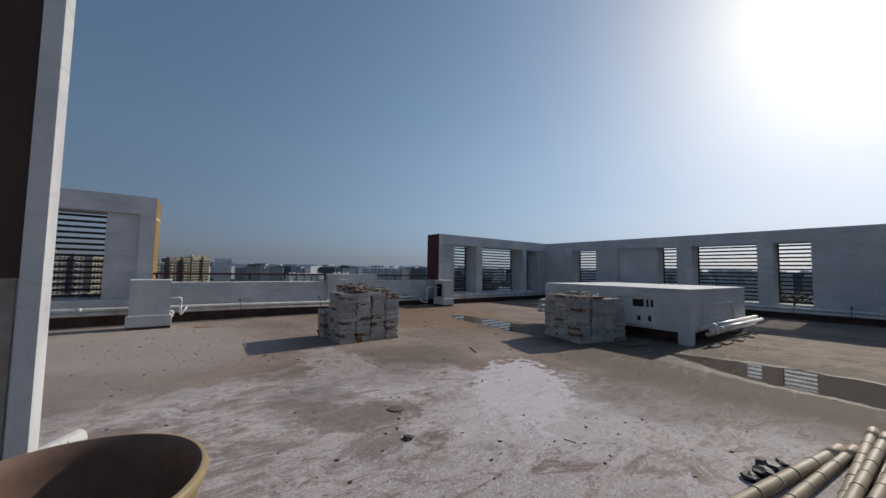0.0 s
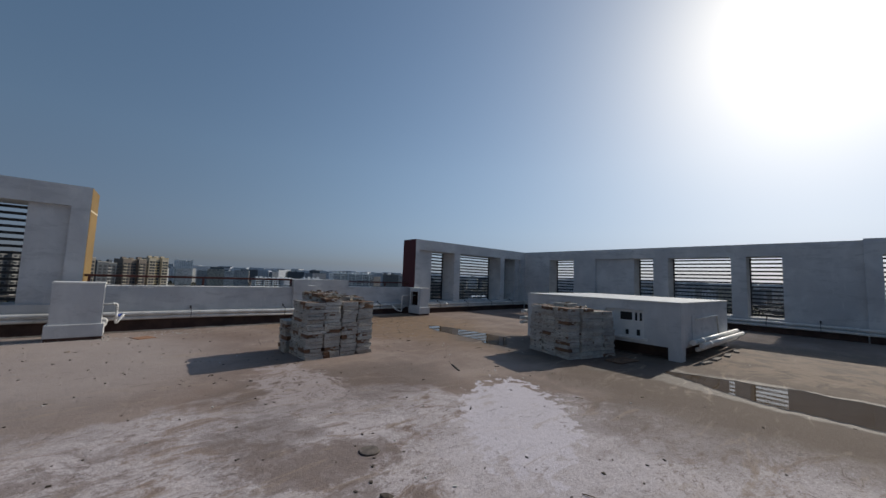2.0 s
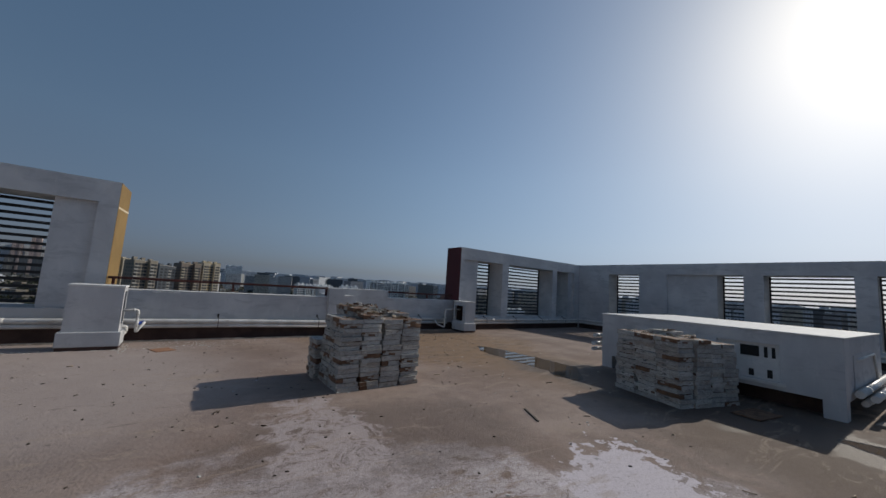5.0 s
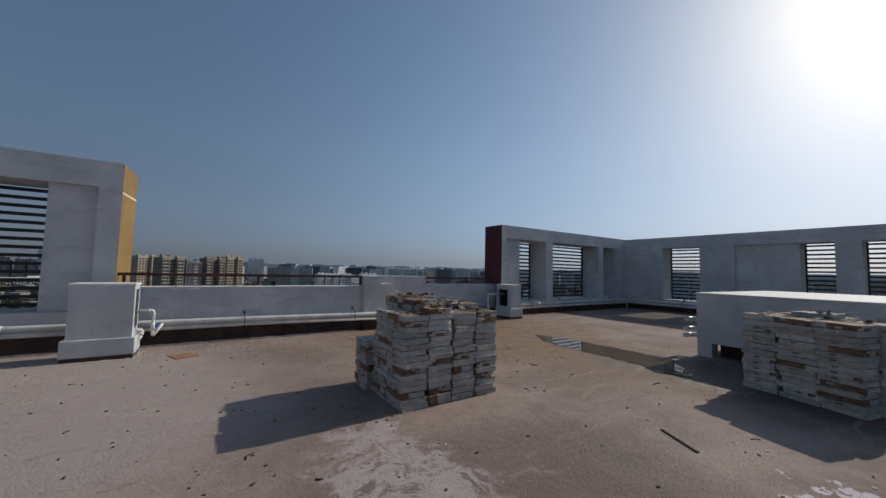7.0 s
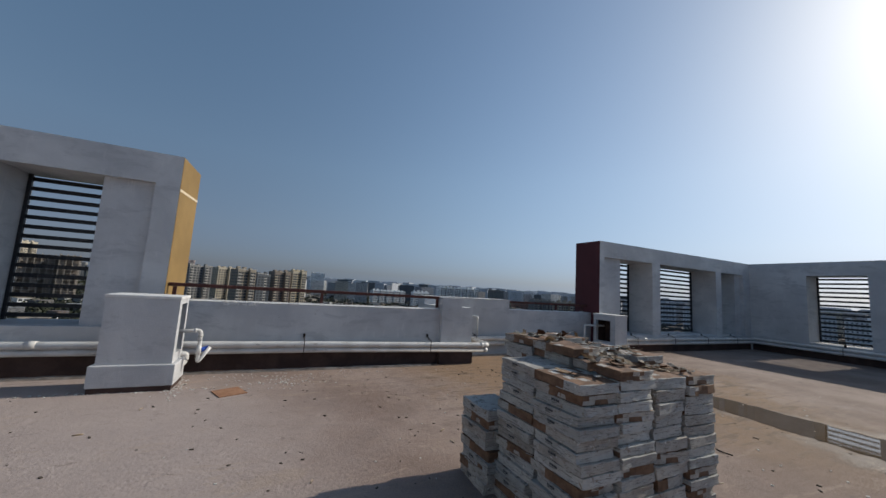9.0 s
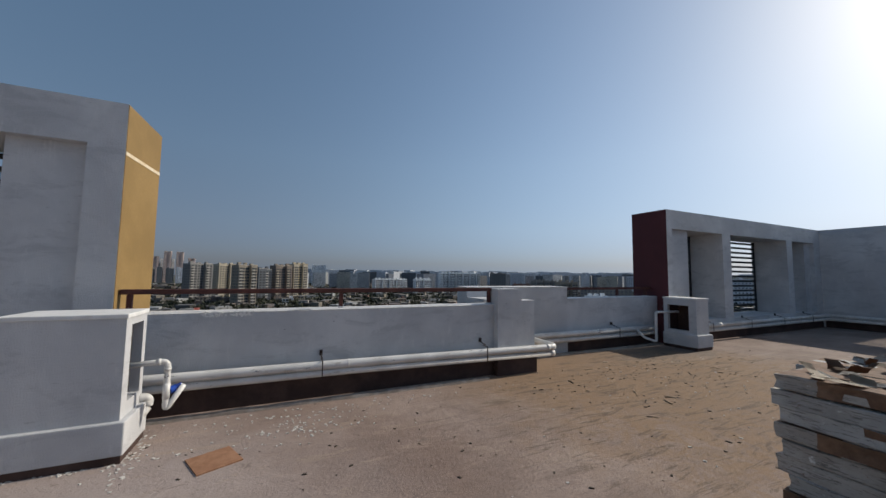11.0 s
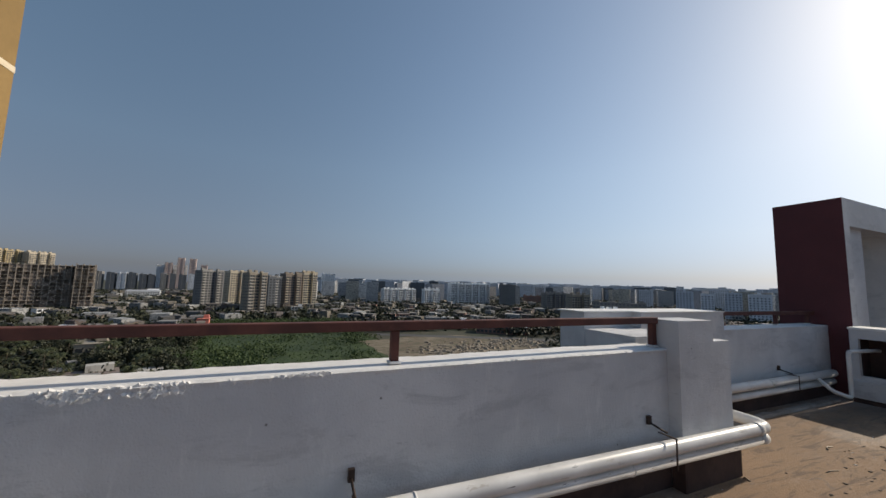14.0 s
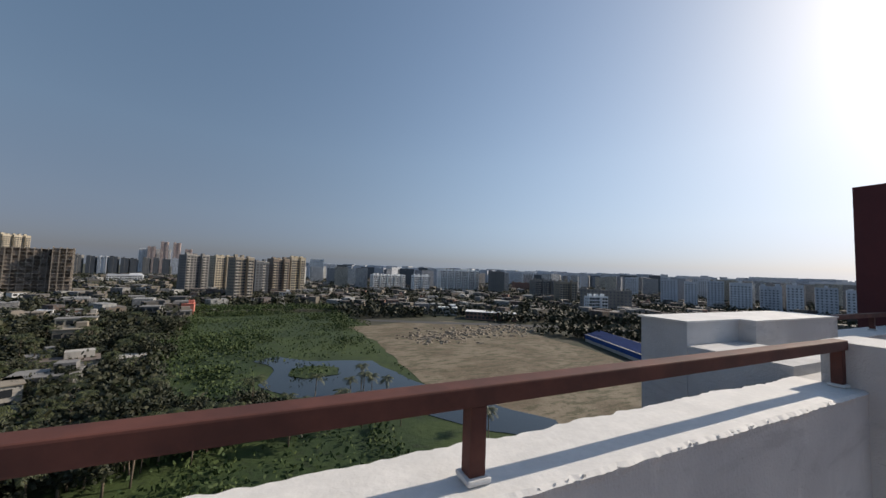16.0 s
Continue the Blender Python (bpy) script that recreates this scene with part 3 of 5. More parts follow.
shaft("duct_shaft", -0.99, -0.29, 9.25, 9.70, 1.055, ("+x", 0.115, 0.375, 0.405, 0.995), "white painted masonry duct head with side opening")
shaft("duct_shaft", 8.16, 8.57, 9.98, 10.62, 0.98, ("-x", 0.14, 0.56, 0.36, 0.86), "small white masonry duct head before the maroon wall")


def pipe(name, pts, r, label, rings=(), mat=None, n=14):
    t = thing(name, label, "pipe", pose(*pts[0]), "white plastic roof pipes")
    o = Vector(pts[0])
    bm = bmesh.new()
    path_tube(bm, [Vector(p) - o for p in pts], r, n)
    part("tube", bm, mat or M_PVC, t)
    for a, b in rings:
        bm = bmesh.new()
        tube(bm, Vector(a) - o, Vector(b) - o, r + 0.004, n)
        part("coupling", bm, mat or M_PVC, t)
    return t


def clamp(x, y0, z, along="x", h=0.24):
    """Wall clamp: a hook rod with two loops round the pipes."""
    t = thing("pipe_clamp", "rusty iron clamp holding pipes to the wall", "clamp", pose(x, y0, z), "iron pipe clamps")
    d = (0, 1) if along == "x" else (1, 0)
    bm = bmesh.new()
    tube(bm, (0, 0, h * 0.5), (d[0] * 0.15, d[1] * 0.15, h * 0.62), 0.007, 6)
    part("rod", bm, M_CLAMP, t)
    bm = bmesh.new()
    s = 0.066
    box(bm, -0.006 if along == "x" else -s, 0.006 if along == "x" else s, -s if along == "x" else -0.006, s if along == "x" else 0.006, h * 0.42, h * 0.45)
    box(bm, -0.006 if along == "x" else -s, 0.006 if along == "x" else -s + 0.006, -s if along == "x" else -0.006, -s + 0.006 if along == "x" else 0.006, -h * 0.4, h * 0.45)
    part("strap", bm, M_CLAMP, t)
    bm = bmesh.new()
    box(bm, -0.016, 0.016, 0.125, 0.15, h * 0.55, h * 0.8) if along == "x" else box(bm, 0.11, 0.15, -0.02, 0.02, h * 0.5, h * 0.9)
    part("bracket", bm, M_CLAMP, t)


PY = 10.0
pipe("water_pipe", [(-9, PY, 0.41), (-0.3, PY, 0.395), (1.5, PY, 0.385), (4.62, PY, 0.345), (4.62, 10.70, 0.36)], 0.048, "thick white plastic pipe along the parapet", [((-1.9, PY, 0.4), (-1.8, PY, 0.4)), ((1.50, PY, 0.385), (1.512, PY, 0.385)), ((4.42, PY, 0.348), (4.48, PY, 0.347))])
pipe("water_pipe", [(-9, PY + 0.015, 0.315), (-0.3, PY + 0.015, 0.30), (1.5, PY + 0.015, 0.297), (4.58, PY + 0.015, 0.253)], 0.04, "lower white plastic pipe along the parapet", [((3.0, PY + 0.015, 0.276), (3.012, PY + 0.015, 0.276)), ((4.50, PY + 0.015, 0.255), (4.59, PY + 0.015, 0.253))])
pipe("water_pipe", [(4.30, 10.75, 0.36), (8.0, 10.75, 0.36)], 0.05, "white plastic pipe along the far parapet", [((6.3, 10.75, 0.36), (6.38, 10.75, 0.36))])
pipe("water_pipe", [(4.60, 10.76, 0.25), (8.0, 10.76, 0.25)], 0.04, "lower white plastic pipe along the far parapet")
pipe("water_pipe", [(8.64, 10.50, 0.36), (15.50, 10.50, 0.36), (15.50, -0.7, 0.36), (15.38, -0.8, 0.36), (15.38, -5.9, 0.36)], 0.045, "long white plastic pipe round the far corner", [((9.9, 10.50, 0.36), (10.0, 10.50, 0.36))])
pipe("water_pipe", [(8.64, 10.51, 0.25), (15.51, 10.51, 0.25), (15.51, -0.7, 0.25), (15.39, -0.8, 0.25), (15.39, -5.9, 0.25)], 0.04, "lower long white plastic pipe round the corner")
for x in (1.22, 3.36):
    clamp(x, PY, 0.34)
for x in (-2.9, -5.5):
    clamp(x, PY, 0.34)
for x in (4.75, 6.9):
    clamp(x, 10.75, 0.31)
for x in (9.6, 11.2, 12.8, 14.4):
    clamp(x, 10.5, 0.31)
for y in (8.4, 6.0, 3.4, 1.2, 0.0):
    clamp(15.5, y, 0.31, "y")
# pipe bends at the duct heads
pipe("drain_pipe", [(-0.50, 9.50, 0.63), (-0.085, 9.55, 0.655), (-0.085, 9.55, 0.24), (0.03, 9.58, 0.435)], 0.023, "thin white pipe bend out of the duct head", [((-0.085, 9.55, 0.47), (-0.085, 9.55, 0.34)), ((-0.13, 9.545, 0.652), (-0.16, 9.541, 0.650)), ((-0.085, 9.55, 0.60), (-0.085, 9.55, 0.57))])
bm = bmesh.new()
tube(bm, (-0.065, 9.565, 0.40), (-0.018, 9.60, 0.415), 0.030, 12)
tube(bm, (-0.03, 9.58, 0.425), (0.012, 9.585, 0.445), 0.012, 8)
solid("pipe_valve", bm, M_BLUE, "blue plastic ball valve on thin white pipe", "valve", bevel=0.004)
pipe("drain_pipe", [(-0.34, 9.66, 0.33), (-0.235, 9.69, 0.335), (-0.235, 9.69, 0.25), (-0.29, 9.62, 0.17)], 0.034, "white pipe elbow at the duct head foot")
pipe("drain_pipe", [(8.26, 10.38, 0.72), (7.72, 10.50, 0.715), (7.72, 10.50, 0.12), (7.50, 10.60, 0.20), (7.45, 10.72, 0.34)], 0.024, "thin white pipe bend beside the small duct head")
pipe("drain_pipe", [(4.83, 10.78, 0.36), (4.83, 10.80, 0.82), (4.68, 10.86, 0.84)], 0.018, "thin white riser at the parapet pier")

# ---- large duct house ----
HX0, HX1, HY0, HY1, HH = 7.75, 11.05, 1.62, 5.08, 1.08
HTURN = -2.5
HSLOPE = math.tan(radians(HTURN))
h = thing("duct_house", "long low white masonry box on feet with side window", "duct house", pose(HX0, HY0, 0, 0, 0, HTURN))
W, D = HX1 - HX0, HY1 - HY0
Z0 = 0.24
WY0, WY1, WZ0, WZ1 = 0.64, 1.42, 0.35, 0.89
bm = bmesh.new()
holed_slab(bm, 0, 0.1, 0, D, Z0, HH, WY0, WY1, WZ0, WZ1)
part("window_wall", bm, M_WALL, h)
for b in ((W - 0.1, W, 0, D, Z0, HH), (0.1, W - 0.1, 0, 0.1, Z0, HH), (0.1, W - 0.1, D - 0.1, D, Z0, HH)):
    bm = bmesh.new()
    box(bm, *b)
    part("wall", bm, M_WALL, h)
bm = bmesh.new()
box(bm, -0.02, W + 0.02, -0.015, D + 0.015, HH, HH + 0.022)
part("roof_slab", bm, M_SILL, h, bevel=0.01)
for a, b, c, d in ((0, 0.22, 0, 0.22), (0, 0.22, D - 0.22, D), (W - 0.22, W, 0, 0.22), (W - 0.22, W, D - 0.22, D)):
    bm = bmesh.new()
    box(bm, a, b, c, d, 0, Z0)
    part("foot", bm, M_WALL, h)
# dark block fills the open gap between the feet, painting its shade
bm = bmesh.new()
box(bm, 0.3, W - 0.1, 0.23, D - 0.23, 0, Z0 - 0.002)
part("base", bm, M_PLINTH, h, "dark block standing in for shade under the box")
bm = bmesh.new()
box(bm, -0.035, -0.001, WY0 - 0.06, WY1 + 0.06, WZ0 - 0.05, WZ0)
part("window_sill", bm, M_SILL, h, bevel=0.004)
bm = bmesh.new()
box(bm, 0.06, 0.08, WY0 - 0.2, WY1 + 0.2, WZ0 - 0.1, WZ1 + 0.1)
part("inner_panel", bm, M_SILL, h)
# flat dark plates in place of cut openings, their inner shade as colour
for y0, y1, z0, z1 in ((0.89, 1.12, 0.68, 0.84), (0.79, 0.83, 0.68, 0.84), (0.70, 0.74, 0.68, 0.84), (0.74, 0.80, 0.38, 0.50), (0.96, 1.02, 0.38, 0.48)):
    bm = bmesh.new()
    box(bm, 0.048, 0.059, y0, y1, z0, z1)
    part("opening_shade_plate", bm, M_DARK, h)
bm = bmesh.new()
box(bm, 0.6, 2.3, -0.012, -0.001, 0.36, 0.84)
part("plaster_panel", bm, M_WALL, h, bevel=0.003)
for i, (y, z, r) in enumerate(((-0.09, 0.34, 0.05), (-0.22, 0.30, 0.045), (-0.12, 0.2, 0.04))):
    pipe("water_pipe", [(HX0 + 0.35 + 0.1 * i, HY0 + y, z), (HX1 + 0.55 - 0.1 * i, HY0 + y + 3.5 * HSLOPE, z)], r, "white plastic pipe along the duct house", [((HX0 + 0.9, HY0 + y + 0.55 * HSLOPE, z), (HX0 + 0.98, HY0 + y + 0.63 * HSLOPE, z))])
pipe("drain_pipe", [(HX0 + 0.8, HY0 - 0.055, 0.76), (HX0 + 2.3, HY0 - 0.125, 0.78), (HX0 + 2.3, HY0 - 0.15, 0.36)], 0.018, "thin white pipe on the duct house")
for i, (x, y) in enumerate(((8.1, 1.33), (8.7, 1.28), (9.4, 1.22), (10.2, 1.2))):
    bm = bmesh.new()
    box(bm, -0.17, 0.17, -0.05, 0.05, 0, 0.035)
    solid("wood_offcut", bm, M_KERB, "low cement lump under pipes beside duct house", "rubble", pose(x, y, 0.0, 0, 0, 7 * i - 9), "cement lumps by the duct house", 0.01)
for i, (y, z) in enumerate(((5.12, 0.45), (5.14, 0.33), (5.12, 0.62))):
    pipe("drain_pipe", [(HX0 + 0.3, 5.03, z), (HX0 + 0.3, y + 0.09, z), (HX0 + 0.02 + 0.03 * i, y + 0.09, z)], 0.04, "short white pipe stub at the duct house end")


# ---- door surround at the start ----
lap("wall_stairhead", [(-4.0, -0.777, 1.38, 1.5, 0, 3.2)], M_WALL, "white wall of the stair head")
lap("wall_stairhead_brown", [(-3.9, -0.778, 1.372, 1.38, 1.33, 3.2)], M_BROWNDOOR, "dark brown painted upper part of the wall", "wall face")
lap("trim_jamb", [(-0.835, -0.787, 1.372, 1.38, 0, 1.325)], M_KERB, "grey rough inner strip of the door surround", "door surround")
lap("trim_jamb_outer", [(-0.777, -0.711, 1.36, 1.52, 0, 3.2)], M_WALL, "white plaster strip ending the wall", "door surround")

# ---- drum ----
M_DRUM = mottled("ochre_plastic", (0.24, 0.17, 0.09), (0.34, 0.25, 0.13), 4, 0.5, 0.1)
M_DRUMIN = mottled("dirty_drum_inside", (0.13, 0.075, 0.055), (0.22, 0.135, 0.10), 3, 0.6, 0.2)


def drum():
    t = thing("open_drum", "open yellowish plastic drum with brown dirty inside", "drum", pose(-0.485, 0.42, 0) @ Matrix.Diagonal((1, 1, 0.965, 1)))
    prof = [(0.29, 0.0), (0.31, 0.02), (0.312, 0.27), (0.325, 0.29), (0.312, 0.31), (0.312, 0.56), (0.325, 0.58), (0.312, 0.60), (0.314, 0.80), (0.33, 0.815), (0.336, 0.835), (0.33, 0.85)]
    inner = [(0.318, 0.852), (0.308, 0.84), (0.30, 0.8), (0.298, 0.04), (0.0, 0.035)]
    for name, pr, mt in (("shell", prof + inner[:1], M_DRUM), ("inner_wall", inner, M_DRUMIN)):
        bm = bmesh.new()
        n = 56
        rings = []
        for r, z in pr:
            rings.append([bm.verts.new(((r + 0.0001) * math.cos(2 * math.pi * i / n), (r + 0.0001) * math.sin(2 * math.pi * i / n), z)) for i in range(n)])
        for a, b in zip(rings, rings[1:]):
            for i in range(n):
                bm.faces.new((a[i], a[(i + 1) % n], b[(i + 1) % n], b[i])).smooth = True
        part(name, bm, mt, t)


drum()
pipe("drain_pipe", [(-1.6, 2.25, 0.16), (-0.95, 2.35, 0.18), (-0.72, 2.62, 0.2)], 0.055, "thick white pipe lying by the wall end")
pipe("drain_pipe", [(-1.5, 2.05, 0.08), (-0.9, 2.15, 0.08), (-0.68, 2.5, 0.09)], 0.05, "second white pipe lying by the wall end")

# ---- bamboo poles ----
M_BAMBOO = mottled("weathered_bamboo", (0.30, 0.22, 0.14), (0.44, 0.36, 0.26), 5, 0.6, 0.2)


def bamboo(at, L, r):
    t = thing("bamboo_pole", "weathered tan bamboo pole lying on the floor", "bamboo pole", at, "bamboo poles in a heap")
    bm = bmesh.new()
    x, k = 0.0, 0
    while x < L:
        seg = min(0.23 + 0.04 * (k % 3), L - x)
        tube(bm, (x, 0, r), (x + seg, 0, r), r * (1 - 0.03 * (k % 2)), 10, caps=(x == 0 or x + seg >= L))
        x += seg
        k += 1
    part("culm", bm, M_BAMBOO, t)
    x, k = 0.0, 0
    while x < L - 0.28:
        x += 0.23 + 0.04 * (k % 3)
        k += 1
        bm = bmesh.new()
        tube(bm, (x - 0.005, 0, r), (x + 0.005, 0, r), r * 1.07, 10)
        part("node_ring", bm, M_KERB, t, "greyish raised ring")


for i in range(9):
    bamboo(pose(4.72 - 0.05 * (i % 4), -0.70 - 0.078 * i, 0, 0, 0, 178 + 1.5 * (i % 3)), 2.0, 0.037 - 0.002 * (i % 3))
for i in range(4):
    bamboo(pose(4.42 - 0.14 * i, -0.78 - 0.1 * i, 0.066, 0, 0, 176 - 1.5 * i), 1.8, 0.035 - 0.002 * (i % 2))
bamboo(pose(3.95, -0.56, 0.0, 0, 0, 168.5), 1.7, 0.042)
bamboo(pose(4.08, -0.625, 0.0, 0, 0, 172), 1.7, 0.034)
M_BLACK = simple("black_rubbish", (0.012, 0.012, 0.013), 0.6)


def lump(name, at, r, mat, label, cat, seed, group="", flat=0.6):
    bm = bmesh.new()
    bmesh.ops.create_icosphere(bm, subdivisions=2, radius=r)
    for v in bm.verts:
        v.co *= 1 + 0.45 * noise.noise(v.co / r * 1.7 + Vector((seed, 0, 0)))
        v.co.z = max(v.co.z * flat, -r * flat * 0.5)
    lo = min(v.co.z for v in bm.verts)
    for v in bm.verts:
        v.co.z -= lo
    return solid(name, bm, mat, label, cat, at, group)


for i, (x, y, r) in enumerate(((2.93, -0.22, 0.05), (3.05, -0.27, 0.07), (3.17, -0.30, 0.075), (2.86, -0.30, 0.04), (3.30, -0.33, 0.06), (3.24, -0.24, 0.05))):
    lump("rubbish_lump", pose(x, y, 0), r, M_BLACK, "black crumpled rubbish beside the bamboo poles", "rubbish", i * 3.1, "black rubbish lumps")

# ---- stacks of tile cartons ----
def carton_mat(name, a, b):
    """Worn white board: stained, scuffed to brown, slightly different from box to box."""
    m = Nodes(name, 0.85)
    inf = m.t.nodes.new("ShaderNodeObjectInfo")
    m.co = m.t.nodes.new("ShaderNodeNewGeometry").outputs["Position"]
    c = m.mix(m.ramp(m.noise(6, 5, 0.7), 0.35, 0.65), a, b)
    c = m.mix(m.math("MULTIPLY", inf.outputs["Random"], 0.45), c, (0.30, 0.275, 0.25))
    lines = m.noise(14, 3, 0.7, m.mapping((1, 1, 12)))
    c = m.mix(m.ramp(lines, 0.55, 0.62, 0, 0.75), c, (0.13, 0.12, 0.11))
    scuffs = m.ramp(m.noise(11, 6, 0.75, None, 0.6), 0.61, 0.65)
    c = m.mix(m.math("MULTIPLY", scuffs, 0.8), c, (0.20, 0.12, 0.075))
    bright = m.ramp(m.noise(17, 5, 0.75), 0.62, 0.68)
    c = m.mix(m.math("MULTIPLY", bright, 0.85), c, (0.74, 0.73, 0.71))
    dirt = m.ramp(m.noise(24, 6, 0.8, m.mapping((1, 1, 3)), 0.8), 0.60, 0.64)
    c = m.mix(m.math("MULTIPLY", dirt, 0.8), c, (0.09, 0.075, 0.065))
    m.color(c)
    m.bump(m.math("ADD", lines, m.noise(30, 5, 0.7)), 0.7, 0.006)
    return m.mat


M_CARTON = [carton_mat("carton_%s" % n, a, b) for n, a, b in (("pale", (0.42, 0.41, 0.39), (0.56, 0.55, 0.52)), ("grey", (0.31, 0.305, 0.29), (0.44, 0.43, 0.41)), ("worn", (0.33, 0.29, 0.25), (0.50, 0.47, 0.43)))]
M_KRAFT = mottled("brown_cardboard", (0.11, 0.058, 0.033), (0.24, 0.135, 0.08), 12, 0.85, 0.3)
M_PRINT = simple("dark_print", (0.05, 0.05, 0.055), 0.8)
M_TILE = mottled("ceramic_tile", (0.42, 0.40, 0.37), (0.52, 0.50, 0.47), 6, 0.35, 0.05)
BX, BY = 0.297, 0.367


def carton_mesh(seed, open_end, th):
    """A worn carton: crushed rounded edges, wavy sides; open_end shows the brown inside."""
    rng = random.Random(seed)
    bm = bmesh.new()
    n = 6
    levels = ((0.0, 0.003), (0.07, 0.0), (0.5, 0.002), (0.93, 0.0), (1.0, 0.0035))
    crush = [rng.choice((0, 0, 0, 0.006, 0.014)) for _ in range(4)]
    grid = {}
    last = len(levels) - 1
    for k, (zz, inset) in enumerate(levels):
        for i in range(n + 1):
            for j in range(n + 1):
                edge = i in (0, n) or j in (0, n)
                if not edge and 0 < k < last:
                    continue
                cut = inset if edge else 0
                if edge:
                    q = (i > n / 2) * 2 + (j > n / 2)
                    corner = (i in (0, n)) and (j in (0, n))
                    cut += crush[q] * (1.0 if corner else 0.4)
                dx, dy = (rng.uniform(-0.0032, 0.0032), rng.uniform(-0.0032, 0.0032)) if edge else (0, 0)
                px, py = (i / n - 0.5) * (BX - 2 * cut), (j / n - 0.5) * (BY - 2 * cut)
                grid[i, j, k] = bm.verts.new((px + dx, py + dy, zz * th + (rng.uniform(-1, 0.4) * 0.004 if k in (0, last) and edge else rng.uniform(-0.002, 0.002))))
    for k in (0, last):
        for i in range(n):
            for j in range(n):
                f = [grid[i, j, k], grid[i + 1, j, k], grid[i + 1, j + 1, k], grid[i, j + 1, k]]
                face = bm.faces.new(f if k else f[::-1])
                if open_end and k == last and rng.random() < 0.8:
                    face.material_index = 1
    ring = [(i, 0) for i in range(n)] + [(n, j) for j in range(n)] + [(n - i, n) for i in range(n)] + [(0, n - j) for j in range(n)]
    torn = rng.randrange(len(ring))
    for q, (a, b) in enumerate(zip(ring, ring[1:] + ring[:1])):
        hole = open_end and (q - torn) % len(ring) < 8
        for k in range(last):
            f = bm.faces.new((grid[(*a, k)], grid[(*b, k)], grid[(*b, k + 1)], grid[(*a, k + 1)]))
            if (hole and rng.random() < 0.85) or rng.random() < 0.006:
                f.material_index = 1
    return bm


TH = 0.062
CARTONS, PRINTS = [], []
for s in range(14):
    CARTONS.append(finish(carton_mesh(s, False, TH - 0.0035), "carton", [M_CARTON[s % 3], M_KRAFT]))
OPENS = [finish(carton_mesh(50 + s, True, TH - 0.005), "carton", [M_CARTON[s % 3], M_KRAFT]) for s in range(9)]


def print_mesh():
    bm = bmesh.new()
    x = -BX / 2 - 0.0055
    y = 0.05
    for w in (0.010, 0.004, 0.010, 0.011, 0.011):
        box(bm, x - 0.001, x, y - w, y, 0.034, 0.047)
        y -= w + 0.003
    box(bm, x - 0.001, x, 0.01, 0.05, 0.025, 0.028)
    return finish(bm, "printed_mark", M_PRINT)


PRINT = print_mesh()


def flap(t, rng, side):
    bm = bmesh.new()
    w = rng.uniform(0.06, 0.16)
    box(bm, -w / 2, w / 2, -0.002, 0.002, -rng.uniform(0.04, 0.09), 0)
    for v in bm.verts:
        v.co.x += rng.uniform(-0.02, 0.02)
        v.co.z += rng.uniform(-0.012, 0.012)
    at = pose(rng.uniform(-0.06, 0.06), -BY / 2 - 0.007, TH - 0.004, rng.uniform(-38, -4), 0, rng.uniform(-8, 8)) if side == 0 else pose(-BX / 2 - 0.007, rng.uniform(-0.08, 0.08), TH - 0.004, rng.uniform(-30, -4), 0, -90)
    part("torn_flap", bm, rng.choice([M_KRAFT, M_CARTON[2]]), t, "torn cardboard flap")


def stacks(origin, yaw, heights, seed, group, label, torn=0.2):
    rng = random.Random(seed)
    base = pose(*origin, 0, 0, yaw)
    for j, row in enumerate(heights):
        for i, n in enumerate(row):
            cx, cy = (i + 0.5) * 0.303 - (0.07 if n < 10 else 0), (j + 0.5) * 0.373
            lean = rng.uniform(-0.02, 0.02)
            out = rng.uniform(-0.02, 0.02)
            count = n + rng.choice((-2, -1, 0, 1))
            zs = n / count
            for k in range(count):
                opened = rng.random() < torn or (k == count - 1 and rng.random() < 0.6)
                me = rng.choice(OPENS if opened else CARTONS)
                m = base @ pose(cx + lean * k / 8 + rng.uniform(-0.012, 0.012), cy + out + rng.uniform(-0.016, 0.016), k * TH * zs, rng.uniform(-0.9, 0.9), rng.uniform(-0.9, 0.9), rng.uniform(-3.6, 3.6)) @ Matrix.Diagonal((1, 1, zs, 1))
                t = solid("tile_carton", me, None, ("torn open brown and white" if opened else "worn whitish") + " tile carton in " + label, "carton", m, group)
                if not opened and (i == 0 or j == 0) and rng.random() < 0.7:
                    part("printed_mark", PRINT, None, t, "dark printed bars")
                if (j == 0 and rng.random() < 0.42) or (opened and j == 0):
                    flap(t, rng, 0)
                elif i == 0 and rng.random() < 0.12:
                    flap(t, rng, 1)


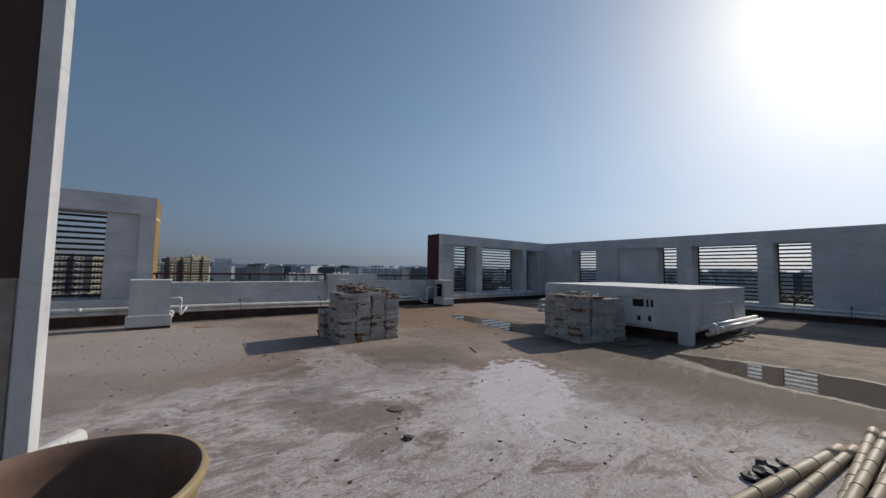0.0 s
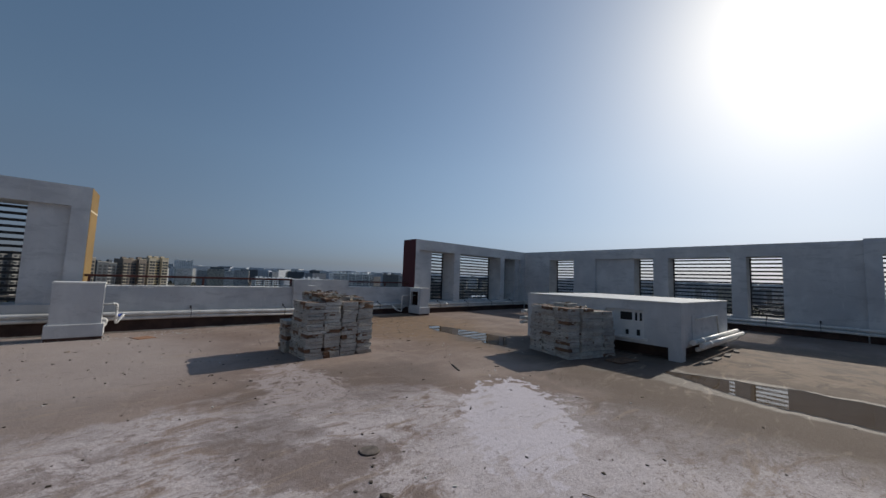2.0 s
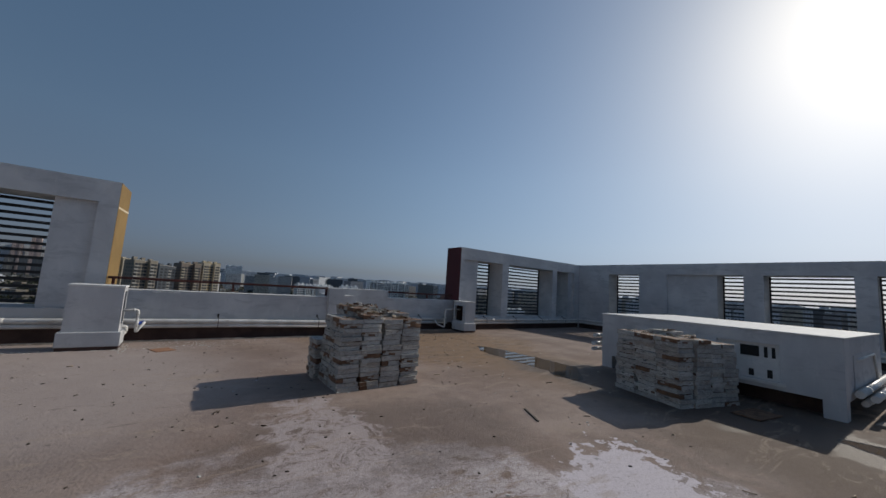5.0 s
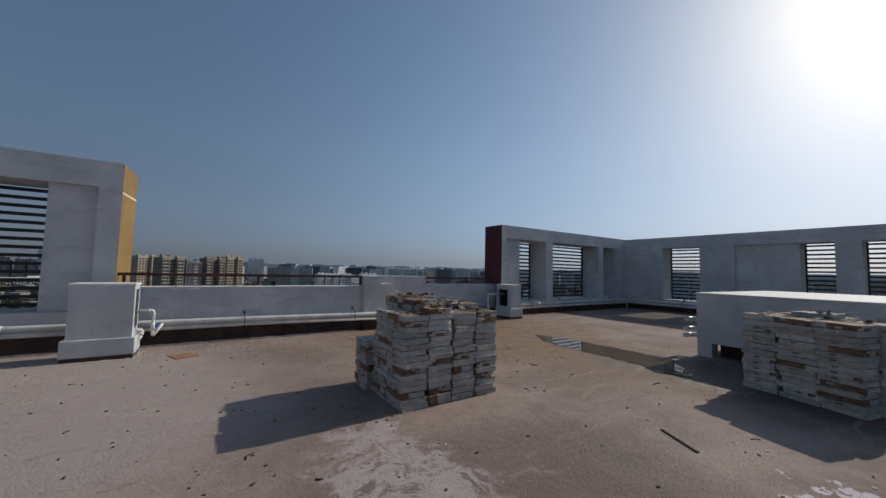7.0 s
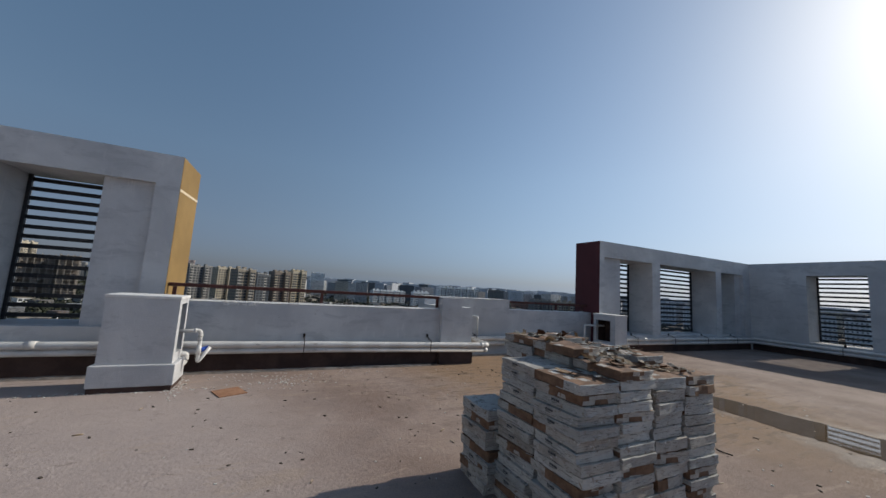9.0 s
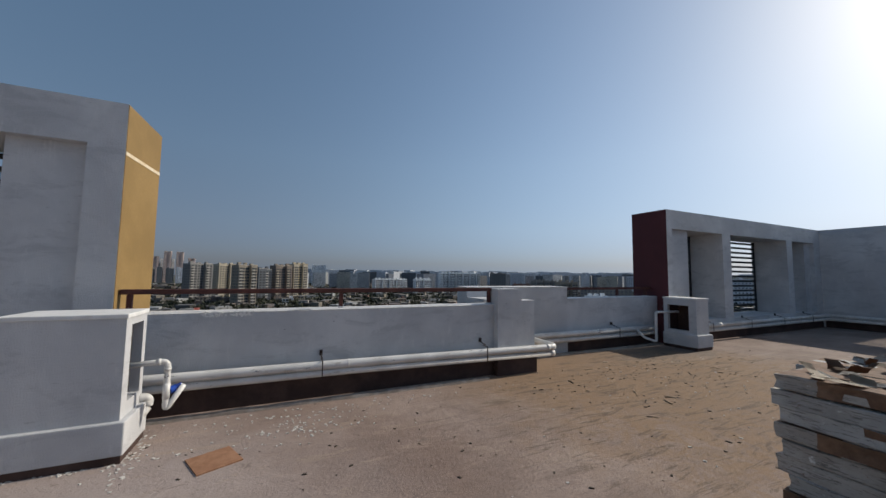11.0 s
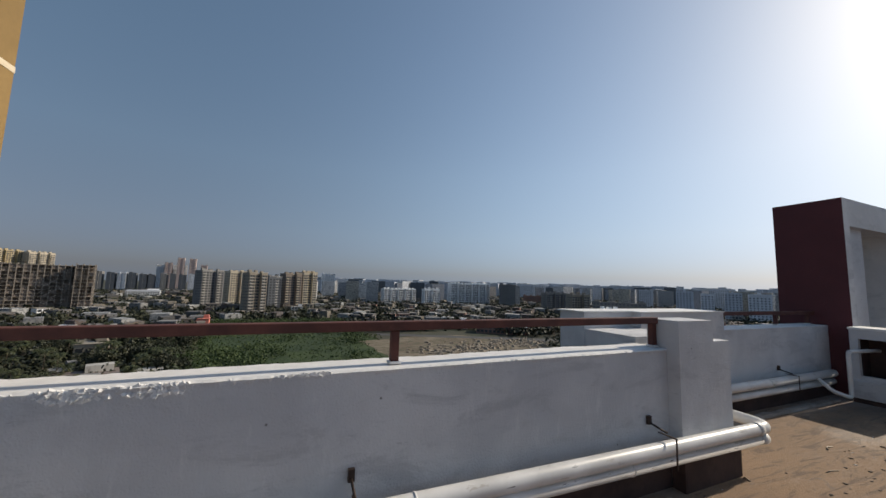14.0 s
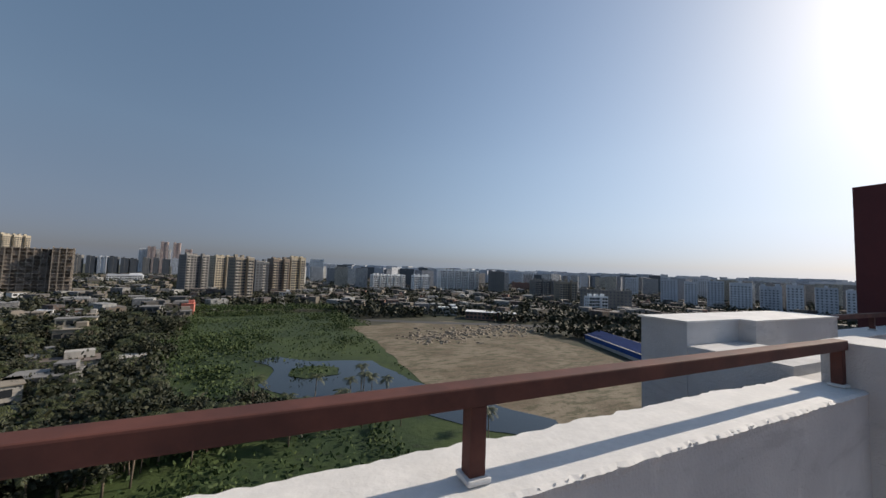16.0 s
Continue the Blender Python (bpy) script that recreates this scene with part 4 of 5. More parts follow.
def torn_top(origin, yaw, x0, x1, y0, y1, heights, count, seed, group):
    """Scraps of board and paper strip lying loosely on the stacks."""
    rng = random.Random(seed)
    base = pose(*origin, 0, 0, yaw)
    for k in range(count):
        bm = bmesh.new()
        L, w = rng.uniform(0.08, 0.26), rng.uniform(0.015, 0.09)
        rows = []
        c = rng.uniform(-0.05, 0.05)
        for i in range(7):
            u = i / 6 - 0.5
            ww = w * (0.6 + 0.4 * rng.random())
            zz = 0.01 + abs(u) * rng.uniform(0.0, 0.07)
            rows.append([bm.verts.new((u * L, c * u * u * 4 + s * ww / 2, zz + (0.006 if s > 0 else 0))) for s in (-1, 1)])
        for a, b in zip(rows, rows[1:]):
            bm.faces.new((a[0], b[0], b[1], a[1]))
        bmesh.ops.solidify(bm, geom=bm.faces[:], thickness=0.003)
        lo = min(v.co.z for v in bm.verts)
        for v in bm.verts:
            v.co.z -= lo
        px, py = rng.uniform(x0, x1), rng.uniform(y0, y1)
        n = heights[min(2, int(py / 0.373))][min(3, int(px / 0.303))]
        m = base @ pose(px, py, n * TH - 0.004, 0, 0, rng.uniform(0, 360))
        solid("cardboard_scrap", bm, rng.choice([M_KRAFT, M_CARTON[2], M_CARTON[0], M_BAMBOO]), "torn curled cardboard scrap on the carton stacks", "scrap", m, group)


A0, AY = (2.245, 5.425, 0.0), 0.0
A_N = [[15, 16, 15, 15], [15, 17, 16, 16], [9, 17, 17, 16]]
B_N = [[15, 15, 14, 14], [15, 16, 15, 13], [15, 15, 15, 12]]
stacks(A0, AY, A_N, 11, "tile cartons in the first pile", "first pile")
torn_top(A0, AY, 0.33, 1.15, 0.1, 1.05, A_N, 62, 5, "cardboard scraps on the first pile")
torn_top(A0, AY, 0.05, 1.15, 0.05, 0.5, A_N, 10, 6, "cardboard scraps on the first pile")
B0, BYAW = (6.10, 2.96, 0.0), -17.0
stacks(B0, BYAW, B_N, 21, "tile cartons in the second pile", "second pile", 0.07)
torn_top(B0, BYAW, 0.1, 1.0, 0.1, 1.0, B_N, 22, 8, "cardboard scraps on the second pile")


# ---- puddles ----
def water_mat():
    m = Nodes("puddle_water", 0.03)
    m.color((0.12, 0.085, 0.055))
    m.b.inputs["IOR"].default_value = 1.33
    m.b.inputs["Specular IOR Level"].default_value = 0.55
    m.bump(m.noise(6, 2, 0.4), 0.05, 0.004)
    return m.mat


M_WATER = water_mat()


def puddle(cl, seed, label, lip=True):
    """cl: (x, y, half width) along the middle of the puddle."""
    left, right = [], []
    pts = []
    for (x0, y0, w0), (x1, y1, w1) in zip(cl, cl[1:]):
        for i in range(12):
            u = i / 12
            pts.append((x0 + (x1 - x0) * u, y0 + (y1 - y0) * u, w0 + (w1 - w0) * u))
    pts.append(cl[-1])
    for x, y, w in pts:
        left.append((x - w * (1 + 0.14 * noise.noise((x * 3, y * 3, seed))) - 0.05 * noise.noise((x, y * 12, seed)), y))
        right.append((x + w * (1 + 0.14 * noise.noise((x * 3, y * 3, seed + 9))) + 0.05 * noise.noise((x, y * 12, seed + 5)), y))
    bm = bmesh.new()
    rows = [[bm.verts.new((a[0], a[1], 0.004)), bm.verts.new((b[0], b[1], 0.004))] for a, b in zip(left, right)]
    for a, b in zip(rows, rows[1:]):
        bm.faces.new((a[0], a[1], b[1], b[0]))
    solid("water", bm, M_WATER, label, "puddle", kind="structure")
    if lip:
        bm = bmesh.new()
        for edge, s in ((left, -1), (right, 1)):
            rr = [[bm.verts.new((x, y, -0.001)), bm.verts.new((x + s * 0.012, y, 0.008)), bm.verts.new((x + s * (0.026 + 0.02 * noise.noise((x * 9, y * 9, 2))), y, -0.001))] for x, y in edge]
            for a, b in zip(rr, rr[1:]):
                for k in (0, 1):
                    bm.faces.new((a[k], b[k], b[k + 1], a[k + 1]))
        solid("puddle_silt", bm, M_KERB, "pale dried silt rim round the puddle", "silt rim", kind="structure")


puddle([(6.40, -2.2, 0.70), (6.40, -0.85, 0.62), (6.44, -0.5, 0.65), (6.50, -0.15, 0.64), (6.50, 0.6, 0.48), (6.65, 1.15, 0.25), (6.68, 1.6, 0.06)], 1.0, "brown shallow rain puddle mirroring the louvres")
puddle([(6.78, 7.75, 0.04), (6.70, 7.2, 0.34), (6.67, 6.2, 0.42), (6.68, 5.7, 0.42), (6.70, 5.2, 0.46), (6.35, 4.85, 0.36), (6.25, 4.5, 0.05)], 3.0, "long thin rain puddle by the duct house", False)

# ---- litter on the floor ----
M_PEBBLE = mottled("pale_chips", (0.5, 0.48, 0.45), (0.62, 0.60, 0.57), 9, 0.9, 0.2)
M_TWIG = simple("dark_twig", (0.06, 0.045, 0.035), 0.9)
rng = random.Random(77)


def chips(name, label, zones, mat, smin, smax, seed, kind="stuff"):
    rg = random.Random(seed)
    bm = bmesh.new()
    for x, y, sx, sy, cnt in zones:
        for _ in range(cnt):
            px, py = rg.gauss(x, sx), rg.gauss(y, sy)
            if 7.5 < px < 11.2 and 1.2 < py < 5.2 or py > 10.0:
                continue
            s = rg.uniform(smin, smax)
            m = pose(px, py, 0, 0, 0, rg.uniform(0, 360))
            vs = box(bm, -s, s, -s * 0.6, s * 0.6, -0.001, s * 0.5, m)
            for v in vs[4:]:
                v.co.x += rg.uniform(-s, s) * 0.4
                v.co.y += rg.uniform(-s, s) * 0.4
    solid(name, bm, mat, label, "litter", kind=kind)


chips("paint_chips", "white paint chips scattered by the wall foot", [(-0.7, 9.25, 0.35, 0.03, 130), (-0.24, 9.35, 0.05, 0.25, 90), (0.9, 9.4, 0.35, 0.18, 130), (1.1, 9.75, 0.9, 0.08, 60), (4, 5, 4, 3, 90), (5.6, 8.8, 1.3, 0.7, 60), (5.0, 6.5, 1.6, 1.2, 60)], M_PEBBLE, 0.004, 0.013, 1)
chips("dark_chips", "small dark crumbs scattered over the floor", [(2, 3, 3, 3, 220), (1, 7.5, 2.0, 1.6, 160), (5.5, 7, 2.5, 2, 160), (6, 9.3, 1.2, 0.5, 200), (0.8, 1.5, 1.6, 1.0, 40)], M_TWIG, 0.004, 0.014, 2)
for i in range(42):
    x, y = rng.choice([(rng.uniform(-1, 6), rng.uniform(0.5, 9.4)), (rng.uniform(3.5, 7.8), rng.uniform(8.2, 10.4))])
    if 2.1 < x < 3.6 and 5.3 < y < 6.7 or 5.9 < x < 7.6 and 2.3 < y < 4.3:
        continue
    bm = bmesh.new()
    L = rng.uniform(0.02, 0.075)
    path_tube(bm, [(-L, 0, 0.004), (0, rng.uniform(-0.02, 0.02), 0.008), (L, rng.uniform(-0.02, 0.02), 0.004)], rng.uniform(0.003, 0.006), 5)
    solid("twig", bm, rng.choice([M_TWIG, M_BAMBOO]), "dry twig lying on the cement floor", "twig", pose(x, y, 0, 0, 0, rng.uniform(0, 360)), "dry twigs on the floor")
bm = bmesh.new()
box(bm, -0.20, 0.20, -0.012, 0.012, 0, 0.012)
solid("wood_stick", bm, M_TWIG, "dark thin wooden stick on the floor", "stick", pose(4.0, 3.75, 0, 0, 0, 62), bevel=0.003)
bm = bmesh.new()
box(bm, -0.15, 0.15, -0.15, 0.15, 0, 0.010)
solid("floor_tile", bm, mottled("terracotta", (0.27, 0.13, 0.07), (0.36, 0.19, 0.11), 12, 0.8, 0.3), "loose terracotta tile lying on the floor", "tile", pose(0.36, 9.0, 0, 0, 0, 24), bevel=0.002)
for i, (x, y, w, l, a) in enumerate(((6.9, 2.35, 0.16, 0.3, -10),)):
    bm = bmesh.new()
    box(bm, -l, l, -w, w, 0, 0.012)
    solid("wood_board", bm, M_KRAFT if i == 0 else M_KERB, "flat worn board lying on the floor", "board", pose(x, y, 0.009, 0, 0, a), "loose boards on the floor", 0.002)
bm = bmesh.new()
n = 24
tube(bm, (0, 0, 0), (0, 0, 0.012), 0.085, n, 0.075)
solid("dried_mortar", bm, mottled("dark_mortar", (0.10, 0.08, 0.068), (0.19, 0.155, 0.135), 14, 0.9, 0.6), "round dark dried mortar lump on pale floor", "mortar", pose(1.57, 2.23, 0))
lump("dried_mortar", pose(1.34, 1.63, 0), 0.045, M_TWIG, "small dark mortar lump on pale floor", "mortar", 2.0, flat=0.4)

# ---- the ground below and the town ----
GZ = -36.0


def ground_mat():
    m = Nodes("town_ground", 0.95)
    a = m.mix(m.ramp(m.noise(0.02, 5, 0.6), 0.35, 0.65), (0.022, 0.032, 0.013), (0.055, 0.052, 0.034))
    a = m.mix(m.ramp(m.noise(0.12, 4, 0.6), 0.5, 0.7, 0, 0.6), a, (0.085, 0.075, 0.058))
    m.color(a)
    return m.mat


def field_mat():
    m = Nodes("dry_sandy_field", 0.95)
    a = m.mix(m.ramp(m.noise(0.05, 5, 0.65), 0.4, 0.6), (0.125, 0.095, 0.062), (0.19, 0.155, 0.11))
    a = m.mix(m.ramp(m.noise(0.16, 6, 0.7, m.mapping((1, 2.6, 1), 0.5)), 0.48, 0.58, 0, 0.8), a, (0.065, 0.062, 0.03))
    a = m.mix(m.ramp(m.noise(0.9, 4, 0.7), 0.55, 0.7, 0, 0.5), a, (0.26, 0.22, 0.155))
    m.color(a)
    m.bump(m.noise(0.5, 5, 0.7), 0.6, 0.5)
    return m.mat


def marsh_mat():
    m = Nodes("marsh_green", 0.95)
    a = m.mix(m.ramp(m.noise(0.035, 5, 0.6), 0.4, 0.62), (0.014, 0.036, 0.007), (0.036, 0.062, 0.013))
    a = m.mix(m.ramp(m.noise(0.4, 5, 0.7), 0.5, 0.7, 0, 0.6), a, (0.008, 0.014, 0.006))
    m.color(a)
    m.bump(m.noise(0.6, 5, 0.7), 0.6, 0.6)
    return m.mat


bm = bmesh.new()
n = 48
rim = [bm.verts.new((4200 * math.cos(2 * math.pi * i / n), 4200 * math.sin(2 * math.pi * i / n), GZ)) for i in range(n)]
bm.faces.new(rim)
solid("ground", bm, ground_mat(), "green and brown town ground far below the roof", "ground", kind="structure")


def patch(name, pts, z, mat, label, cat, seed=1.0, wob=3.0, step=6.0):
    bm = bmesh.new()
    out = []
    for a, b in zip(pts, pts[1:] + pts[:1]):
        a, b = Vector(a), Vector(b)
        k = max(1, int((b - a).length / step))
        for i in range(k):
            p = a.lerp(b, i / k)
            q = Vector((p.x * 0.08, p.y * 0.08, seed))
            out.append(bm.verts.new((p.x + wob * noise.noise(q), p.y + wob * noise.noise(q + Vector((5, 5, 5))), GZ + z)))
    f = bm.faces.new(out)
    bmesh.ops.triangulate(bm, faces=[f])
    return solid(name, bm, mat, label, cat, kind="structure")


M_MARSH = marsh_mat()
M_POND = Nodes("pond_water", 0.12).color((0.02, 0.026, 0.03)).mat
patch("marsh", [(-75, 60), (-62, 190), (-52, 330), (40, 318), (60, 250), (62, 60), (20, 30)], 0.05, M_MARSH, "green reedy marsh beside the pond", "marsh", 1.5, 6.0)
patch("field", [(66, 62), (50, 102), (46, 134), (50, 185), (44, 239), (80, 250), (120, 250), (150, 214), (150, 172), (146, 126), (140, 60)], 0.12, field_mat(), "dry sandy open field with sparse grass", "field", 4.0, 3.0)
patch("water", [(-6, 166), (4, 172), (14, 160), (24, 158), (38, 153), (42, 130), (50, 112), (68, 80), (62, 70), (46, 84), (30, 106), (6, 118), (-2, 135), (2, 150)], 0.2, M_POND, "dark pond water in the marsh", "pond", 7.0, 2.5, 4.0)
patch("road", [(60, 262), (175, 208), (330, 120), (333, 128), (178, 218), (62, 272)], 0.16, M_ROAD, "grey road behind the field", "road", 2.0, 0.6)
patch("marsh_islet", [(8, 150), (14, 152), (24, 146), (22, 138), (12, 136), (6, 142)], 0.35, M_MARSH, "reed islet in the pond", "marsh", 9.0, 2.0, 3.0)


def tint(name, c, k=1.15):
    m = Nodes(name, 0.9)
    a = m.mix(m.ramp(m.noise(0.12, 5, 0.65), 0.35, 0.7), c, tuple(min(1, v * k) for v in c))
    stain = m.ramp(m.noise(0.5, 5, 0.75, m.mapping((1, 1, 0.22))), 0.52, 0.66, 0, 0.5)
    m.color(m.mix(stain, a, tuple(v * 0.5 for v in c)))
    return m.mat


M_PANE = Nodes("dark_window", 0.35).color((0.03, 0.034, 0.04)).mat
# far panes and the haze keys are paled and blued to imitate distance haze
M_PANE_F = Nodes("hazed_far_window", 0.6).color((0.085, 0.10, 0.12)).mat
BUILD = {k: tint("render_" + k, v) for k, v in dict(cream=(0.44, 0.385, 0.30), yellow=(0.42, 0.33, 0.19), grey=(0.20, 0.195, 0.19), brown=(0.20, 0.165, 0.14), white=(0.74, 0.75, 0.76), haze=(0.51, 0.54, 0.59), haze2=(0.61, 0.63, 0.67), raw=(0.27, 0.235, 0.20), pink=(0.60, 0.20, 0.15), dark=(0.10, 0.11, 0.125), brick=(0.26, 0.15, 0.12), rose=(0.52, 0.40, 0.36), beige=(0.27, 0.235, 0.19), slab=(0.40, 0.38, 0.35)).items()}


def window_mesh(name, w, h, mat):
    bm = bmesh.new()
    box(bm, -w / 2, w / 2, -0.06, 0.05, 0, h)
    return finish(bm, name, mat)


WIN = window_mesh("window", 2.3, 1.9, M_PANE)
WINF = window_mesh("window", 1.6, 1.5, M_PANE_F)
BALC = {}


def balcony_mesh(key):
    if key not in BALC:
        bm = bmesh.new()
        box(bm, -1.5, 1.5, -1.2, 0, -0.12, 0.0)
        box(bm, -1.5, 1.5, -1.2, -1.1, 0.0, 0.9)
        box(bm, -1.5, -1.4, -1.1, 0, 0.0, 0.9)
        box(bm, 1.4, 1.5, -1.1, 0, 0.0, 0.9)
        BALC[key] = finish(bm, "balcony", BUILD[key])
    return BALC[key]


def apartment(a, b, depth, top, key, label, trim="slab", detail=2, seed=1, turn=0.0):
    """a, b: the foot of the front's ends, seen from the roof; top: the roof's height."""
    rg = random.Random(seed)
    a, b = Vector((*a, 0)), Vector((*b, 0))
    w, yaw = (b - a).length, math.degrees(math.atan2(b.y - a.y, b.x - a.x))
    H = top - GZ
    t = thing("apartment_building", label, "apartment building", pose(a.x, a.y, GZ, 0, 0, yaw + (28 if detail == 2 else turn)), "apartment buildings of the town")
    nb = max(1, round(w / 7)) if detail else 1
    bw = w / nb
    offs = [(0 if i % 2 == 0 else (3.0 if detail == 2 else 1.6)) for i in range(nb)]
    for i in range(nb):
        z = H - (0 if i % 2 == 0 else 0.8)
        bm = bmesh.new()
        box(bm, i * bw, (i + 1) * bw, offs[i], depth - offs[-1 - i], 0, z)
        part("wall", bm, BUILD[key], t)
        bm = bmesh.new()
        box(bm, i * bw + 0.01, (i + 1) * bw - 0.01, offs[i] - 0.15, offs[i] + 0.15, z + 0.002, z + 0.5)
        part("roof_parapet", bm, BUILD[trim], t)
        if i % 2 == 0 or detail > 1:
            bm = bmesh.new()
            s = rg.uniform(1.2, 2.0)
            box(bm, (i + 0.5) * bw - s, (i + 0.5) * bw + s, depth * 0.35, depth * 0.35 + 3.5, z + 0.002, H + rg.uniform(1.2, 2.8))
            part("roof_room", bm, BUILD[key], t)
    st = max(1, int((H - 1) / 3.0))
    if detail == 2:
        me = WIN
        for i in range(nb):
            for c in range(2):
                for s in range(st):
                    x = (i + 0.28 + 0.44 * c) * bw
                    if detail == 2 and c == 0 and (i + seed) % 2 == 0:
                        part("balcony", balcony_mesh(trim), None, t, at=pose(x, offs[i] - 0.002, s * 3.0 + 0.2))
                        part("window", me, None, t, at=pose(x, offs[i], s * 3.0 + 1.0))
                    else:
                        part("window", me, None, t, at=pose(x, offs[i], s * 3.0 + 1.0))
        bm = bmesh.new()
        for s in range(st):
            for k in range(max(1, int(depth / 4))):
                y = 2.4 + k * 4
                if y > depth - 2.2:
                    continue
                box(bm, -0.06, 0.05, y - 0.7, y + 0.7, s * 3.0 + 1.0, s * 3.0 + 2.4)
                box(bm, w - 0.05, w + 0.06, y - 0.7, y + 0.7, s * 3.0 + 1.0, s * 3.0 + 2.4)
        part("side_windows", bm, M_PANE if detail == 2 else M_PANE_F, t, kind="stuff")
    else:
        bm = bmesh.new()
        for i in range(int(w / 3.4)):
            for s in range(st):
                o = offs[min(nb - 1, int((i + 0.5) * 3.4 / bw))]
                box(bm, (i + 0.28) * 3.4, (i + 0.72) * 3.4, o - 0.08, o + 0.05, s * 3.0 + 1.0, s * 3.0 + 2.3)
        part("far_glazing", bm, M_PANE_F, t, kind="stuff")
    return t


def frame_building(a, b, depth, top, label, storeys=13, seed=1):
    """A tower of bare concrete floors and columns, still being built."""
    rg = random.Random(seed)
    a, b = Vector((*a, 0)), Vector((*b, 0))
    w, yaw = (b - a).length, math.degrees(math.atan2(b.y - a.y, b.x - a.x))
    H = top - GZ
    t = thing("unfinished_building", label, "unfinished building", pose(a.x, a.y, GZ, 0, 0, yaw), "unfinished buildings of the town")
    sh = H / storeys
    bm = bmesh.new()
    box(bm, 0, w, 0, depth, -0.15, 0.15)
    me = finish(bm, "floor_slab", BUILD["raw"])
    for s in range(1, storeys + 1):
        part("floor_slab", me, None, t, at=pose(0, 0, s * sh))
    bm = bmesh.new()
    nx, ny = max(2, int(w / 4)), max(2, int(depth / 5))
    for i in range(nx + 1):
        for j in range(ny + 1):
            x, y = 0.3 + (w - 0.6) * i / nx, 0.3 + (depth - 0.6) * j / ny
            box(bm, x - 0.28, x + 0.28, y - 0.28, y + 0.28, 0, H + rg.uniform(0.3, 1.6))
    part("column_grid", bm, BUILD["raw"], t, kind="stuff")
    bm = bmesh.new()
    for s in range(storeys):
        for i in range(nx):
            x0, x1 = 0.6 + (w - 0.6) * i / nx, 0.3 + (w - 0.6) * (i + 1) / nx - 0.3
            if rg.random() < 0.45:
                box(bm, x0, x1, 0.9, 1.1, s * sh + 0.16, (s + 1) * sh - 0.16)
            else:
                box(bm, x0, x1, 4.0, 4.2, s * sh + 0.16, (s + 1) * sh - 0.16)
        for j in range(ny):
            y0, y1 = 0.6 + (depth - 0.6) * j / ny, (depth - 0.6) * (j + 1) / ny
            if rg.random() < 0.5:
                box(bm, w - 1.1, w - 0.9, y0, y1, s * sh + 0.16, (s + 1) * sh - 0.16)
    part("infill_masonry", bm, BUILD["brown"], t, kind="stuff")


L = "far %s apartment building with rows of dark windows"
frame_building((-243, 437), (-188, 460), 16, 9.6, "unfinished grey concrete tower with open floors", 14, 1)
frame_building((-186, 450), (-173, 454), 14, 10.6, "unfinished concrete tower with open floors beside trees", 14, 2)
for i, (x, y, tz, k) in enumerate(((-389, 798, 40, "yellow"), (-352, 812, 38, "cream"), (-316, 826, 37, "yellow"), (-283, 838, 36, "cream"))):
    turn = Matrix.Rotation(radians(7.3), 2)
    p, q = turn @ Vector((x, y - 9)), turn @ Vector((x + 31, y + 2))
    apartment(tuple(p), tuple(q), 18, tz, k, L % ("yellow", "cream")[i % 2], "cream", 2, 3 + i)
apartment((-91, 481), (-67, 485), 16, 10.6, "grey", L % "weathered grey", "slab", 2, 6)
apartment((-69, 523), (-48, 526), 15, 11.4, "cream", L % "cream", "beige", 2, 7)
apartment((-36, 399), (-18, 400), 15, 8.5, "beige", L % "stained grey beige", "slab", 2, 8)
apartment((-21, 444), (-4, 445), 15, 5.7, "dark", L % "dark grey", "slab", 2, 9)
apartment((-4, 462), (16, 462), 15, 9.9, "brown", L % "brown grey", "cream", 2, 10)
apartment((16, 478), (34, 477), 15, 12.5, "cream", L % "cream", "yellow", 2, 11)
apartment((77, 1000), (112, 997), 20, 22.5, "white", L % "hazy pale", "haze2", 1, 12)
apartment((147, 592), (205, 573), 14, -7.6, "white", L % "white", "white", 2, 13)
apartment((209, 564), (238, 552), 14, -6.2, "white", L % "small white", "white", 2, 14)
apartment((297, 695), (315, 687), 18, 7.6, "haze", L % "grey", "haze2", 1, 15)
apartment((260, 568), (328, 531), 16, 4.7, "white", L % "white and grey", "white", 2, 16)
apartment((338, 535), (362, 521), 16, 5.5, "grey", L % "grey", "slab", 1, 17)
apartment((454, 625), (490, 597), 16, -15.6, "brick", L % "low reddish", "slab", 1, 18)
apartment((352, 428), (378, 406), 18, -6.0, "grey", L % "grey shaded", "slab", 2, 19)
apartment((326, 350), (343, 333), 16, -5.9, "beige", L % "greyish beige", "slab", 2, 20)
apartment((267, 250), (279, 236), 10, -16.9, "white", L % "small white six storey", "white", 2, 21)
apartment((287, 280), (317, 243), 16, -11, "grey", L % "grey low", "slab", 1, 22)
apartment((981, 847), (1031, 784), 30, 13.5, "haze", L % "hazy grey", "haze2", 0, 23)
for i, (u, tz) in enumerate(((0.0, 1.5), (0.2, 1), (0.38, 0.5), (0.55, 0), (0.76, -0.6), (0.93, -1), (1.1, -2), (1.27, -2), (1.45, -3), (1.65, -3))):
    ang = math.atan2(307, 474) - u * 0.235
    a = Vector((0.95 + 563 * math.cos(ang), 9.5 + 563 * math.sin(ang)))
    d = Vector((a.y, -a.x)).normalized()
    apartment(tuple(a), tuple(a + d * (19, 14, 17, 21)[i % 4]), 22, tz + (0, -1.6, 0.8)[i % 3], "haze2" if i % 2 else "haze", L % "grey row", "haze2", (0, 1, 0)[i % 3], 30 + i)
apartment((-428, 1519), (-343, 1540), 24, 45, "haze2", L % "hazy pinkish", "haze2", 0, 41)
